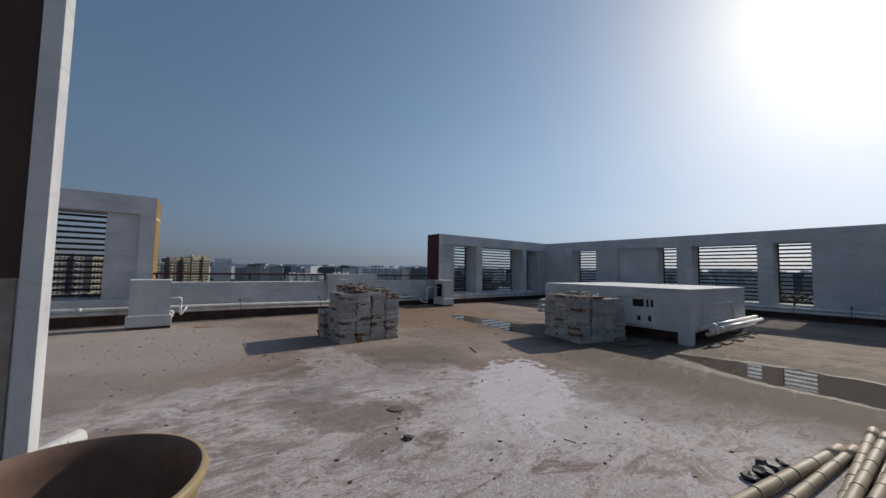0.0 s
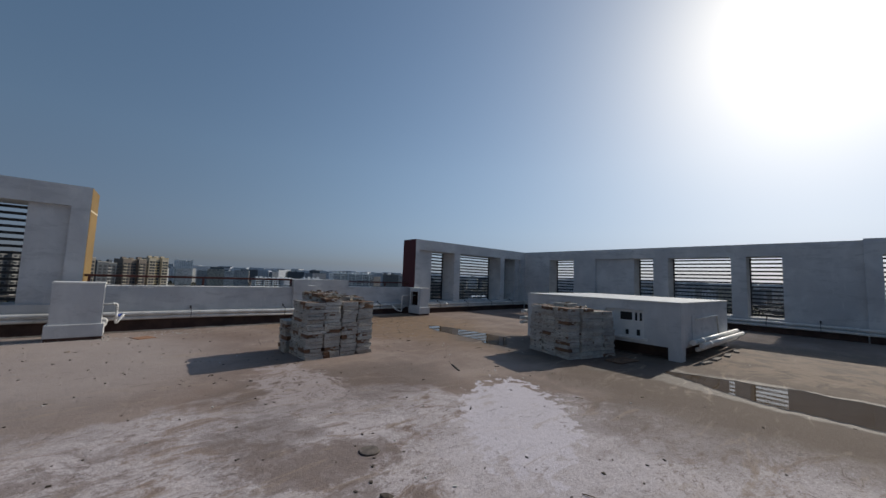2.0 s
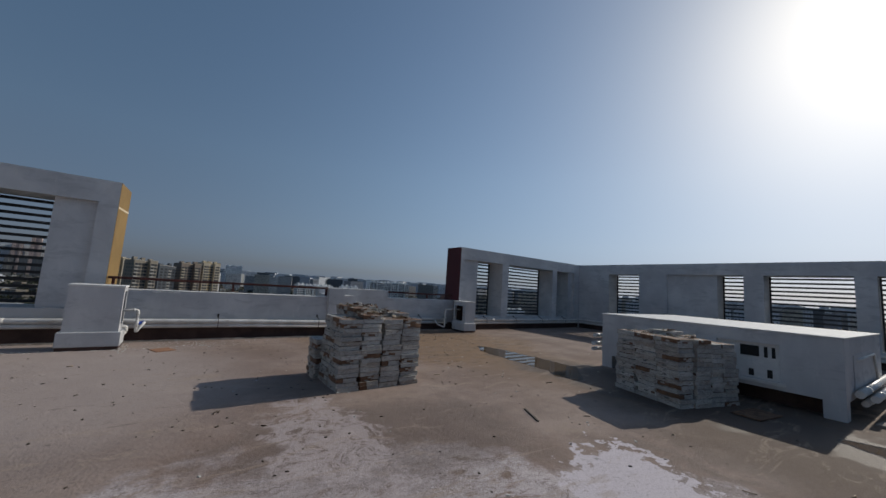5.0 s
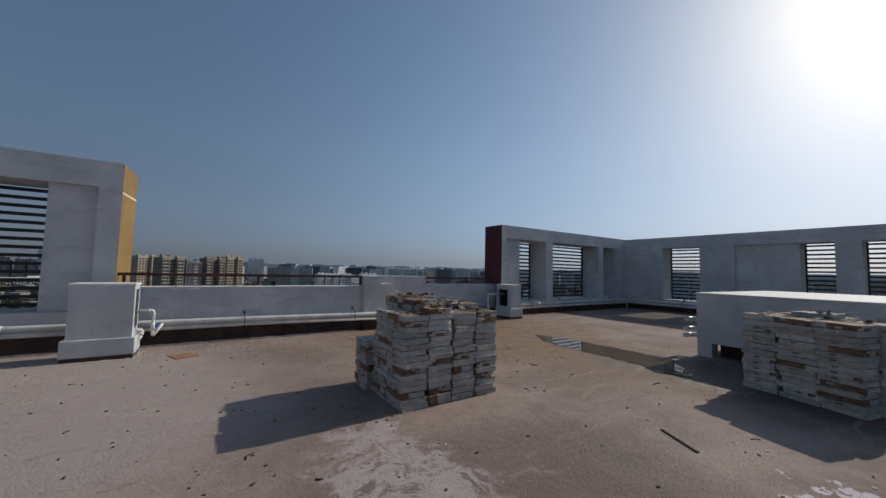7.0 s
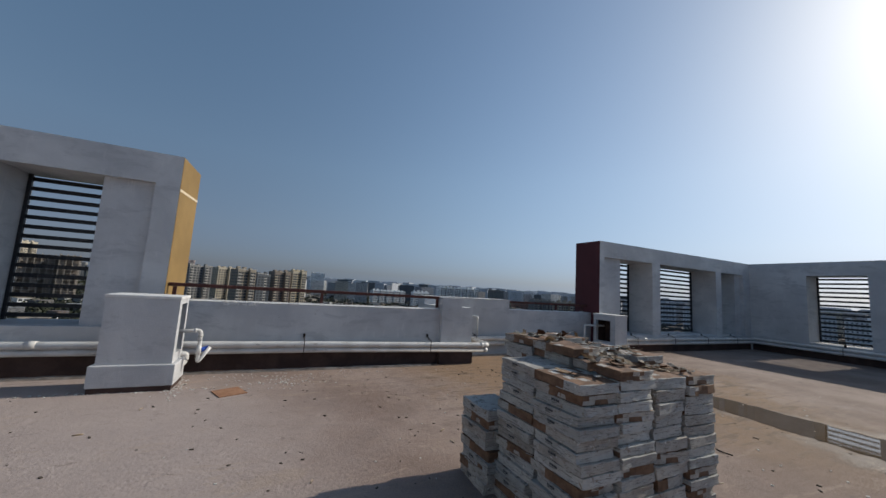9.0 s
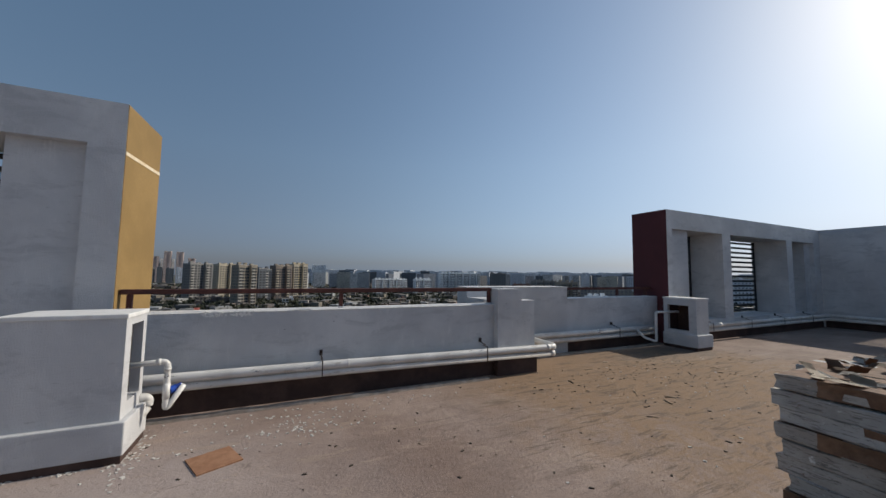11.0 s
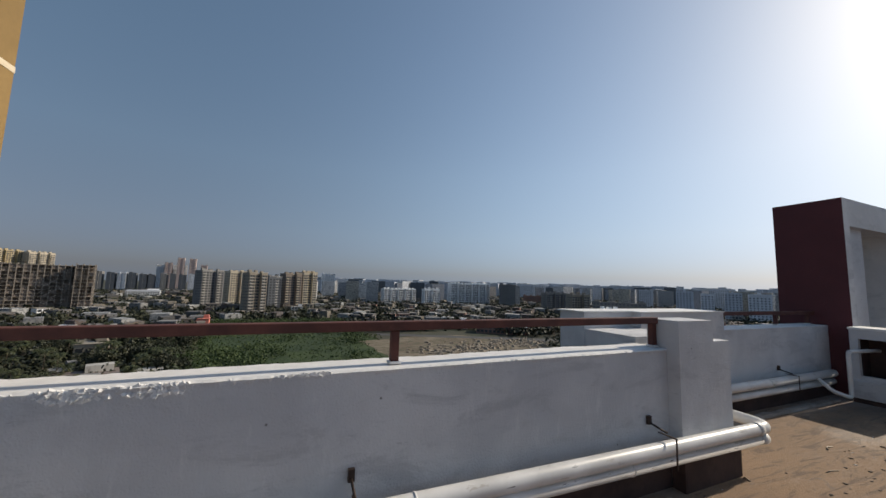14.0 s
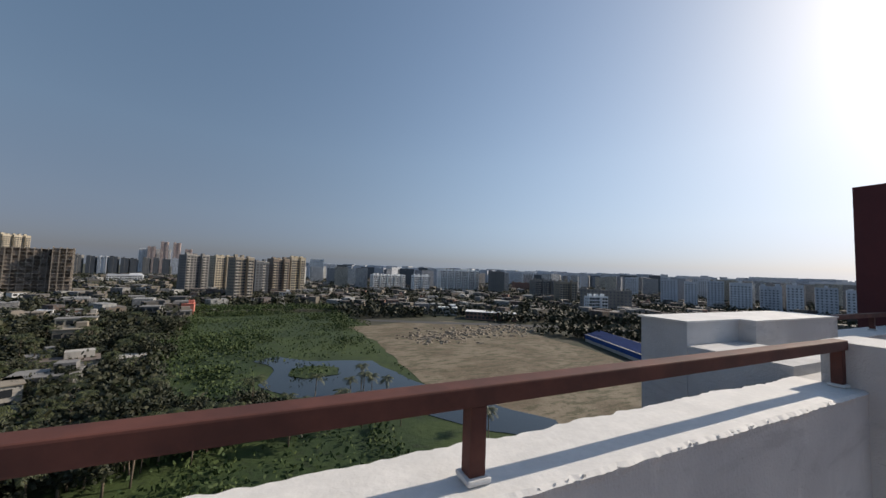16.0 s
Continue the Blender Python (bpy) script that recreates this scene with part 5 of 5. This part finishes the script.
for i in range(4):
    apartment((-400 + 34 * i, 1500 + i * 4), (-380 + 34 * i, 1503 + i * 4), 20, (52, 70, 69, 48)[i], "rose", L % "hazy pinkish tall", "slab", 1, 42 + i)
rg = random.Random(14)
for i in range(15):
    x = -490 + 21.5 * i + rg.uniform(-3, 3)
    apartment((x, 1212 + 3.7 * i), (x + rg.uniform(11, 19), 1214 + 3.7 * i), 24, rg.uniform(7.5, 15.5), ("dark", "dark", "haze", "grey")[rg.randrange(4)], L % "dark hazy", ("dark", "haze2")[i % 2], 1, 50 + i)
rg = random.Random(4)
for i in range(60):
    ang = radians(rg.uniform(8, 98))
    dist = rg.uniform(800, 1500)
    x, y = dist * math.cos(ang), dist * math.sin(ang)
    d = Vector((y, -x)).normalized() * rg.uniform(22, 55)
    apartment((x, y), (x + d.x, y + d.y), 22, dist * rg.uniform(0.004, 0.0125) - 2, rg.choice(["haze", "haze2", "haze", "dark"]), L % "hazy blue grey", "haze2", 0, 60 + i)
# left side, seen through the louvres
for i, (x, y, w, tz, k) in enumerate(((-262, 262, 40, 5, "brown"), (-225, 292, 18, 6, "cream"), (-330, 240, 50, 5, "brown"), (-400, 300, 50, 8, "grey"), (-300, 380, 40, 8, "brown"))):
    apartment((x, y), (x + w, y + w * 0.12), 16, tz, k, L % ("brownish" if k == "brown" else "shaded"), "cream" if i in (0, 2) else "slab", 2 if i < 4 else 1, 140 + i)


def house(x, y, w, d, h, yaw, wall, roof, label, seed=0):
    t = thing("small_house", label, "small house", pose(x, y, GZ, 0, 0, yaw), "small houses below the roof")
    bm = bmesh.new()
    box(bm, 0, w, 0, d, 0, h)
    part("wall", bm, wall, t)
    bm = bmesh.new()
    box(bm, -0.4, w + 0.4, -0.4, d + 0.4, h + 0.003, h + 0.25)
    part("roof", bm, roof, t)
    if seed % 3 == 0:
        bm = bmesh.new()
        box(bm, w * 0.6, w * 0.95, d * 0.5, d * 0.95, h + 0.253, h + 2.4)
        part("stair_room", bm, wall, t)
    for s in range(max(1, int(h / 3))):
        for k in range(max(1, int(w / 3.2))):
            part("window", WIN, None, t, at=pose(1.6 + 3.2 * k, -0.002, 0.9 + 3 * s))


rg = random.Random(9)
walls = [BUILD[k] for k in ("white", "cream", "beige", "brick", "grey", "raw", "slab")]
M_TIN = tint("rusty_tin_roof", (0.16, 0.13, 0.115))
roofs = [M_TIN, BUILD["raw"], BUILD["beige"], BUILD["grey"], M_TIN]
LH = "small %s house among trees with flat roof"
house(-60, 309, 9, 8, 8.5, 5, BUILD["pink"], BUILD["pink"], LH % "pink two storey", 0)
house(-125, 296, 7, 7, 6.5, 8, BUILD["white"], BUILD["white"], LH % "white")
house(-82, 211, 10, 8, 7.5, 10, BUILD["beige"], BUILD["beige"], LH % "beige")
house(-68, 153, 20, 9, 5.5, 20, BUILD["slab"], M_TIN, LH % "long low")
house(-62, 134, 14, 9, 4.2, 22, BUILD["raw"], M_TIN, LH % "low brown", 0)
house(-84, 142, 14, 10, 4.5, 15, BUILD["slab"], M_TIN, LH % "low brown", 1)
house(-46, 163, 8, 6, 4.5, 20, BUILD["beige"], BUILD["slab"], LH % "low beige", 1)
house(-250, 757, 46, 20, 14, 14, BUILD["white"], BUILD["haze2"], "long white warehouse among trees")
house(129, 287, 16, 9, 6.5, -22, BUILD["white"], BUILD["white"], LH % "white")
house(140, 259, 40, 14, 6.0, -34, BUILD["brick"], BUILD["white"], "long open shed with pale roof behind the field", 1)
for i in range(165):
    ang = radians(rg.uniform(22, 122))
    dist = rg.choice([rg.uniform(275, 560), rg.uniform(120, 330) if ang > radians(106) else rg.uniform(340, 620)])
    x, y = dist * math.cos(ang), dist * math.sin(ang) + 9
    if -58 < x < 45 and y < 350 or 45 <= x < 152 and y < 275:
        continue
    if x > 60 and abs(y - (262 - (x - 60) * 0.49)) < 16:
        continue
    nm = rg.choice((0, 1, 2, 3, 4, 5, 6, 2, 3, 4, 5, 5))
    house(x, y, rg.uniform(7, 14), rg.uniform(7, 10), rg.choice([3.4, 3.6, 6.4, 6.6, 9.5]), math.degrees(ang) - 90 + rg.uniform(-20, 20), walls[nm], rg.choice(roofs), LH % ("white", "cream", "beige", "brick", "grey", "brownish", "plain")[nm], rg.randrange(3))

# the unbroken sprawl of low houses and far blocks
def sprawl(name, label, count, d0, d1, top, size, cols, seed):
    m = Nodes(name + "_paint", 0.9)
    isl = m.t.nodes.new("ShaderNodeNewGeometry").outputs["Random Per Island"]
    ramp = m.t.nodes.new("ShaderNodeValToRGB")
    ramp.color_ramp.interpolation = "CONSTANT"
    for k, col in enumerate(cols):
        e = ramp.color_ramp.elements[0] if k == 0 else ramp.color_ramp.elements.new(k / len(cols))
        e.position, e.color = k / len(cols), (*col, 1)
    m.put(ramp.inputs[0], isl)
    # fainter windows on the far blocks, the contrast haze would leave
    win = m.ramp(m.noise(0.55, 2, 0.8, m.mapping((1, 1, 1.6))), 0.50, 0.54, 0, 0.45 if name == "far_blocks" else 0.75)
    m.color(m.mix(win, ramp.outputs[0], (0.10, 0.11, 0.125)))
    rg = random.Random(seed)
    vs, fs = [], []
    for _ in range(count):
        a, d = radians(rg.uniform(3, 130)), rg.uniform(d0, d1)
        if a > radians(100) and name != "low_houses":
            continue
        x, y = d * math.cos(a), d * math.sin(a) + 9
        if x < 44 and x > -60 and y < 352 or 44 <= x < 155 and y < 280 or x > 60 and abs(y - (262 - (x - 60) * 0.49)) < 18:
            continue
        w, l, h, r = rg.uniform(*size), rg.uniform(*size), rg.uniform(*top) * (d if top[1] < 1 else 1) - (GZ if top[1] < 1 else 0), rg.uniform(0, 1.5)
        n = len(vs)
        for z in (GZ, GZ + h):
            for sx, sy in ((-1, -1), (1, -1), (1, 1), (-1, 1)):
                px, py = sx * w / 2, sy * l / 2
                vs.append((x + px * math.cos(r) - py * math.sin(r), y + px * math.sin(r) + py * math.cos(r), z))
        fs += [[n + q for q in f] for f in ((4, 5, 6, 7), (0, 1, 5, 4), (1, 2, 6, 5), (2, 3, 7, 6), (3, 0, 4, 7))]
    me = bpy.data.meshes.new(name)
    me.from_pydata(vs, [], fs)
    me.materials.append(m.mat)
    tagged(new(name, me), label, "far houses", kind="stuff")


sprawl("low_houses", "low sprawl of small pale houses between the trees", 1500, 300, 1100, (3.5, 10.5), (6, 15), [(0.24, 0.235, 0.23), (0.16, 0.13, 0.105), (0.11, 0.10, 0.09), (0.20, 0.17, 0.13), (0.09, 0.065, 0.055), (0.34, 0.34, 0.33)], 201)
# the far blocks carry the distance haze in their pale blue-grey colours
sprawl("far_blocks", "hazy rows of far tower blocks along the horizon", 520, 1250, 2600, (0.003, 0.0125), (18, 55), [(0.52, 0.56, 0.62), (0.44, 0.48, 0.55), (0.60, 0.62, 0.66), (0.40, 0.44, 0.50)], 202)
sprawl("mid_blocks", "middle distance blocks of flats between trees", 150, 620, 1200, (0.0, 0.006), (12, 30), [(0.42, 0.42, 0.42), (0.30, 0.28, 0.27), (0.5, 0.46, 0.39), (0.27, 0.29, 0.33), (0.6, 0.6, 0.6)], 203)

# blue shed by the field
t = thing("blue_shed", "long shed with bright blue metal roof and side", "shed", pose(147, 110, GZ, 0, 0, 70), "")
bm = bmesh.new()
box(bm, 0, 54, -18, 0, 0, 4.0)
part("wall", bm, BUILD["slab"], t)
M_BLUEROOF = tint("blue_metal_sheet", (0.02, 0.07, 0.26))
bm = bmesh.new()
for vs in (((-0.5, 0.6, 3.6), (54.5, 0.6, 3.6), (54.5, -9, 6.4), (-0.5, -9, 6.4)), ((-0.5, -9, 6.4), (54.5, -9, 6.4), (54.5, -18.6, 3.6), (-0.5, -18.6, 3.6))):
    bm.faces.new([bm.verts.new(v) for v in vs])
bmesh.ops.solidify(bm, geom=bm.faces[:], thickness=0.15)
part("roof", bm, M_BLUEROOF, t)
bm = bmesh.new()
box(bm, 0, 54, 0.003, 0.12, 1.6, 3.5)
part("side_panel", bm, M_BLUEROOF, t)

# ---- trees ----
M_LEAF = Nodes("leaf_green", 0.7)
M_LEAF.color(M_LEAF.mix(M_LEAF.t.nodes.new("ShaderNodeNewGeometry").outputs["Random Per Island"], (0.008, 0.014, 0.006), (0.036, 0.038, 0.014)))
M_LEAF = M_LEAF.mat
M_REED = Nodes("reed_green", 0.8)
M_REED.color(M_REED.mix(M_REED.t.nodes.new("ShaderNodeNewGeometry").outputs["Random Per Island"], (0.018, 0.044, 0.008), (0.056, 0.084, 0.020)))
M_REED = M_REED.mat
M_PALM = Nodes("palm_green", 0.6)
M_PALM.color(M_PALM.mix(M_PALM.t.nodes.new("ShaderNodeNewGeometry").outputs["Random Per Island"], (0.016, 0.026, 0.009), (0.075, 0.082, 0.026)))
M_PALM = M_PALM.mat
M_BARK = tint("bark", (0.13, 0.10, 0.075))


def quads(name, centers, size, mat, rng_seed, up=0.4):
    """Many small leaf quads round the given centres as one mesh."""
    rs = np.random.RandomState(rng_seed)
    n = len(centers)
    u = rs.normal(size=(n, 3))
    u /= np.linalg.norm(u, axis=1)[:, None]
    v = rs.normal(size=(n, 3))
    v[:, 2] *= up
    v -= (v * u).sum(1)[:, None] * u
    v /= np.linalg.norm(v, axis=1)[:, None]
    s = size * rs.uniform(0.5, 1.0, (n, 1))
    c = np.asarray(centers)
    co = np.stack([c - u * s - v * s * 0.5, c + u * s * 0.6 - v * s * 0.6, c + u * s + v * s * 0.5, c - u * s * 0.6 + v * s * 0.6], 1).reshape(-1, 3)
    me = bpy.data.meshes.new(name)
    me.from_pydata(co.tolist(), [], np.arange(4 * n).reshape(n, 4).tolist())
    me.materials.append(mat)
    return me


def broadleaf(seed, h, r):
    rs = np.random.RandomState(seed)
    t = thing("tree", "dark green leafy tree in the town below", "tree", pose(0, 0, -300))
    bm = bmesh.new()
    tube(bm, (0, 0, -0.3), (0.2, 0, h * 0.45), 0.28, 8, 0.17)
    for k in range(5):
        a = k * 1.3 + seed
        tube(bm, (0.2, 0, h * 0.38), (0.2 + math.cos(a) * r * 0.6, math.sin(a) * r * 0.6, h * (0.6 + 0.06 * k)), 0.12, 6, 0.05)
    part("trunk", bm, M_BARK, t)
    cl = rs.normal(size=(26, 3))
    cl /= np.linalg.norm(cl, axis=1)[:, None]
    cl *= rs.uniform(0.35, 1.0, (26, 1)) * np.array([r, r, h * 0.30])
    cl[:, 2] += h * 0.70
    pts = (cl[:, None, :] + rs.normal(size=(26, 34, 3)) * r * 0.20).reshape(-1, 3)
    part("crown", quads("crown", pts, 0.55, M_LEAF, seed), None, t)
    return t


def palm(seed, h):
    rs = random.Random(seed)
    t = thing("palm_tree", "slender palm tree with drooping green fronds", "palm tree", pose(0, 0, -300))
    bm = bmesh.new()
    tube(bm, (0, 0, -0.3), (0.4, 0.1, h * 0.5), 0.2, 8, 0.16)
    tube(bm, (0.4, 0.1, h * 0.5), (0.5, 0.3, h), 0.16, 8, 0.12)
    part("trunk", bm, M_BARK, t)
    bm = bmesh.new()
    for k in range(18):
        a, el = k * 2.4 + rs.uniform(-0.2, 0.2), rs.uniform(-0.1, 1.1)
        L = rs.uniform(2.6, 3.6)
        d = Vector((math.cos(a), math.sin(a), 0))
        s = Vector((-d.y, d.x, 0))
        pts = [Vector((0.5, 0.3, h)) + d * L * u * math.cos(el * (1 - u)) + Vector((0, 0, L * (math.sin(el) * u - (0.75) * u * u))) for u in [i / 9 for i in range(10)]]
        for i in range(1, 9):
            w = 0.85 * math.sin(math.pi * (i + 1) / 11)
            for sg in (-1, 1):
                p, q = pts[i], pts[i + 1]
                bm.faces.new([bm.verts.new(v) for v in (p, p + (q - p) * 0.55, p + s * sg * w + (q - p) * 1.2 - Vector((0, 0, w * 0.5)), p + s * sg * w + (q - p) * 0.8 - Vector((0, 0, w * 0.5)))])
        for i in range(9):
            p, q = pts[i], pts[i + 1]
            bm.faces.new([bm.verts.new(v) for v in (p - s * 0.04, q - s * 0.04, q + s * 0.04, p + s * 0.04)])
    me = bpy.data.meshes.new("frond")
    bm.to_mesh(me)
    bm.free()
    me.materials.append(M_PALM)
    part("crown", me, None, t)
    return t


TREES = [broadleaf(1, 9, 4.2), broadleaf(2, 7, 3.4), broadleaf(3, 11, 5.0)]
PALMS = [palm(1, 9), palm(2, 7.5), palm(3, 11)]
for i, t in enumerate(TREES + PALMS):
    t.matrix_basis = pose(-38 + 7 * i, 92 + (i % 3) * 5, GZ)
    tagged(t, group="trees of the town" if i < 3 else "palms of the town")
rg = random.Random(31)


def open_ground(x, y):
    return not (-50 < x < 44 and 118 < y < 318 or 40 <= x < 152 and 55 < y < 243)


def scatter(count, az0, az1, d0, d1, s0, s1, palms, ok):
    k = 0
    for _ in range(count * 5):
        if k >= count:
            return
        a, d = radians(rg.uniform(az0, az1)), rg.uniform(d0, d1)
        x, y = d * math.cos(a), d * math.sin(a) + 9
        if ok(x, y):
            s = rg.uniform(s0, s1)
            copy_thing(rg.choice(PALMS if rg.random() < palms else TREES), pose(x, y, GZ, 0, 0, rg.uniform(0, 360)) @ Matrix.Scale(s, 4))
            k += 1


scatter(60, 86, 124, 80, 98, 0.65, 0.85, 0.35, lambda x, y: x < 10)
scatter(300, 98, 130, 75, 300, 0.6, 0.95, 0.6, lambda x, y: x < -20 - (y - 100) * 0.17)
scatter(90, 22, 112, 345, 480, 0.7, 1.0, 0.2, lambda x, y: y > 340 or x > 170)
scatter(32, 24, 62, 275, 400, 0.6, 0.9, 0.2, lambda x, y: not (90 < x < 340 and abs(y - (262 - (x - 60) * 0.49)) < 18))
for x, y in ((14, 95), (17, 97), (21, 94), (30, 92), (9, 99), (46, 84), (25, 110), (28, 112), (22, 114), (26, 118), (31, 108), (12, 112), (44, 75)):
    copy_thing(rg.choice(PALMS), pose(x, y, GZ, 0, 0, rg.uniform(0, 360)) @ Matrix.Scale(0.72, 4))

rs = np.random.RandomState(5)
ang = np.radians(rs.uniform(4, 128, 12500))
dist = 230 + 900 * rs.rand(12500) ** 1.2
cx, cy = dist * np.cos(ang), dist * np.sin(ang) + 9
keep = ~(((cx > -58) & (cx < 48) & (cy < 350)) | ((cx >= 40) & (cx < 155) & (cy < 275)) | ((cx >= 90) & (cx < 340) & (np.abs(cy - (262 - (cx - 60) * 0.49)) < 22)))
cx, cy = cx[keep], cy[keep]
base = np.stack([cx, cy, GZ + rs.uniform(2, 6.5, len(cx))], 1)
pts = (base[:, None, :] + rs.normal(size=(len(cx), 16, 3)) * np.array([3.2, 3.2, 1.6])).reshape(-1, 3)
pts[:, 2] = np.maximum(pts[:, 2], GZ + 0.3)
ob = new("far_trees", quads("far_trees", pts, 1.7, M_LEAF, 8))
tagged(ob, "far belt of dark green trees between houses", "trees", kind="stuff")
# reeds in the marsh
n = 30000
rx, ry = rs.uniform(-60, 60, n), 75 + 245 * rs.rand(n) ** 1.4
nz = np.array([noise.noise((a * 0.05, b * 0.05, 1)) for a, b in zip(rx, ry)])
wet = ((rx > -4) & (rx < 44) & (ry > 112) & (ry < 160)) & ~((rx > 7) & (rx < 23) & (ry > 137) & (ry < 151))
wet |= (nz < 0.08) & (rs.rand(n) > 0.25)
wet |= (rx > 27) & (ry < 118) | (rx > 46) & (ry < 240) | (np.abs(nz) < 0.03)
rx, ry, nz = rx[~wet], ry[~wet], nz[~wet]
pts = np.stack([rx, ry, GZ + 0.3 + (0.9 + 2.2 * np.clip(nz + 0.2, 0, 1)) * rs.rand(len(rx))], 1)
ob = new("reeds", quads("reeds", pts, 0.5, M_REED, 9, 2.5))
tagged(ob, "rough green reeds and scrub of the marsh", "reeds", kind="stuff")
# bushes in and round the marsh
n = 520
bx, by = rs.uniform(-60, 48, n), 120 + 225 * rs.rand(n) ** 0.6
bn = np.array([noise.noise((a * 0.03, b * 0.03, 6)) for a, b in zip(bx, by)])
ok = ((bn > 0.10) | (by > 318) | (bx < -34 - (by - 200) * 0.08)) & ~((bx > -8) & (bx < 46) & (by < 178))
bx, by = bx[ok], by[ok]
pts = (np.stack([bx, by, GZ + rs.uniform(0.8, 2.6, len(bx)) + 2.0 * (by > 318)], 1)[:, None, :] + rs.normal(size=(len(bx), 70, 3)) * np.array([2.4, 2.4, 1.0])).reshape(-1, 3)
pts[:, 2] = np.maximum(pts[:, 2], GZ + 0.2)
ob = new("marsh_bushes", quads("marsh_bushes", pts, 0.6, M_REED, 28))
tagged(ob, "dense green bushes and scrub in the marsh", "bushes", kind="stuff")
# dense dark crowns between the near houses
n = 620
an, dn = np.radians(rs.uniform(98, 131, n)), rs.uniform(85, 330, n)
tx, ty = dn * np.cos(an), dn * np.sin(an) + 9
ok = tx < -22 - (ty - 100) * 0.17
tx, ty = tx[ok], ty[ok]
pts = (np.stack([tx, ty, GZ + rs.uniform(2.2, 5.5, len(tx))], 1)[:, None, :] + rs.normal(size=(len(tx), 60, 3)) * np.array([2.0, 2.0, 1.3])).reshape(-1, 3)
pts[:, 2] = np.maximum(pts[:, 2], GZ + 0.3)
ob = new("near_crowns", quads("near_crowns", pts, 0.8, M_LEAF, 18))
tagged(ob, "dense dark green trees between the near houses", "trees", kind="stuff")
# rubble heaps on the field
bm = bmesh.new()
rg = random.Random(12)
for i in range(420):
    u = rg.random()
    x, y = 72 + 90 * u + rg.gauss(0, 5), 193 + 18 * u + rg.gauss(0, 9)
    s = rg.uniform(0.35, 1.3)
    vs = box(bm, -s * 1.6, s * 1.6, -s, s, -0.2, s * 0.7, pose(x, y, GZ + 0.12, 0, 0, rg.uniform(-60, 30)))
    for v in vs[4:]:
        v.co.x = x + (v.co.x - x) * rg.uniform(0.2, 0.6)
        v.co.y = y + (v.co.y - y) * rg.uniform(0.2, 0.6)
solid("earth_heaps", bm, mottled("rubble_earth", (0.17, 0.135, 0.10), (0.34, 0.29, 0.225), 0.8, 0.95, 0.3, 3.0), "rows of brown rubble heaps on the field", "rubble heaps", kind="stuff")
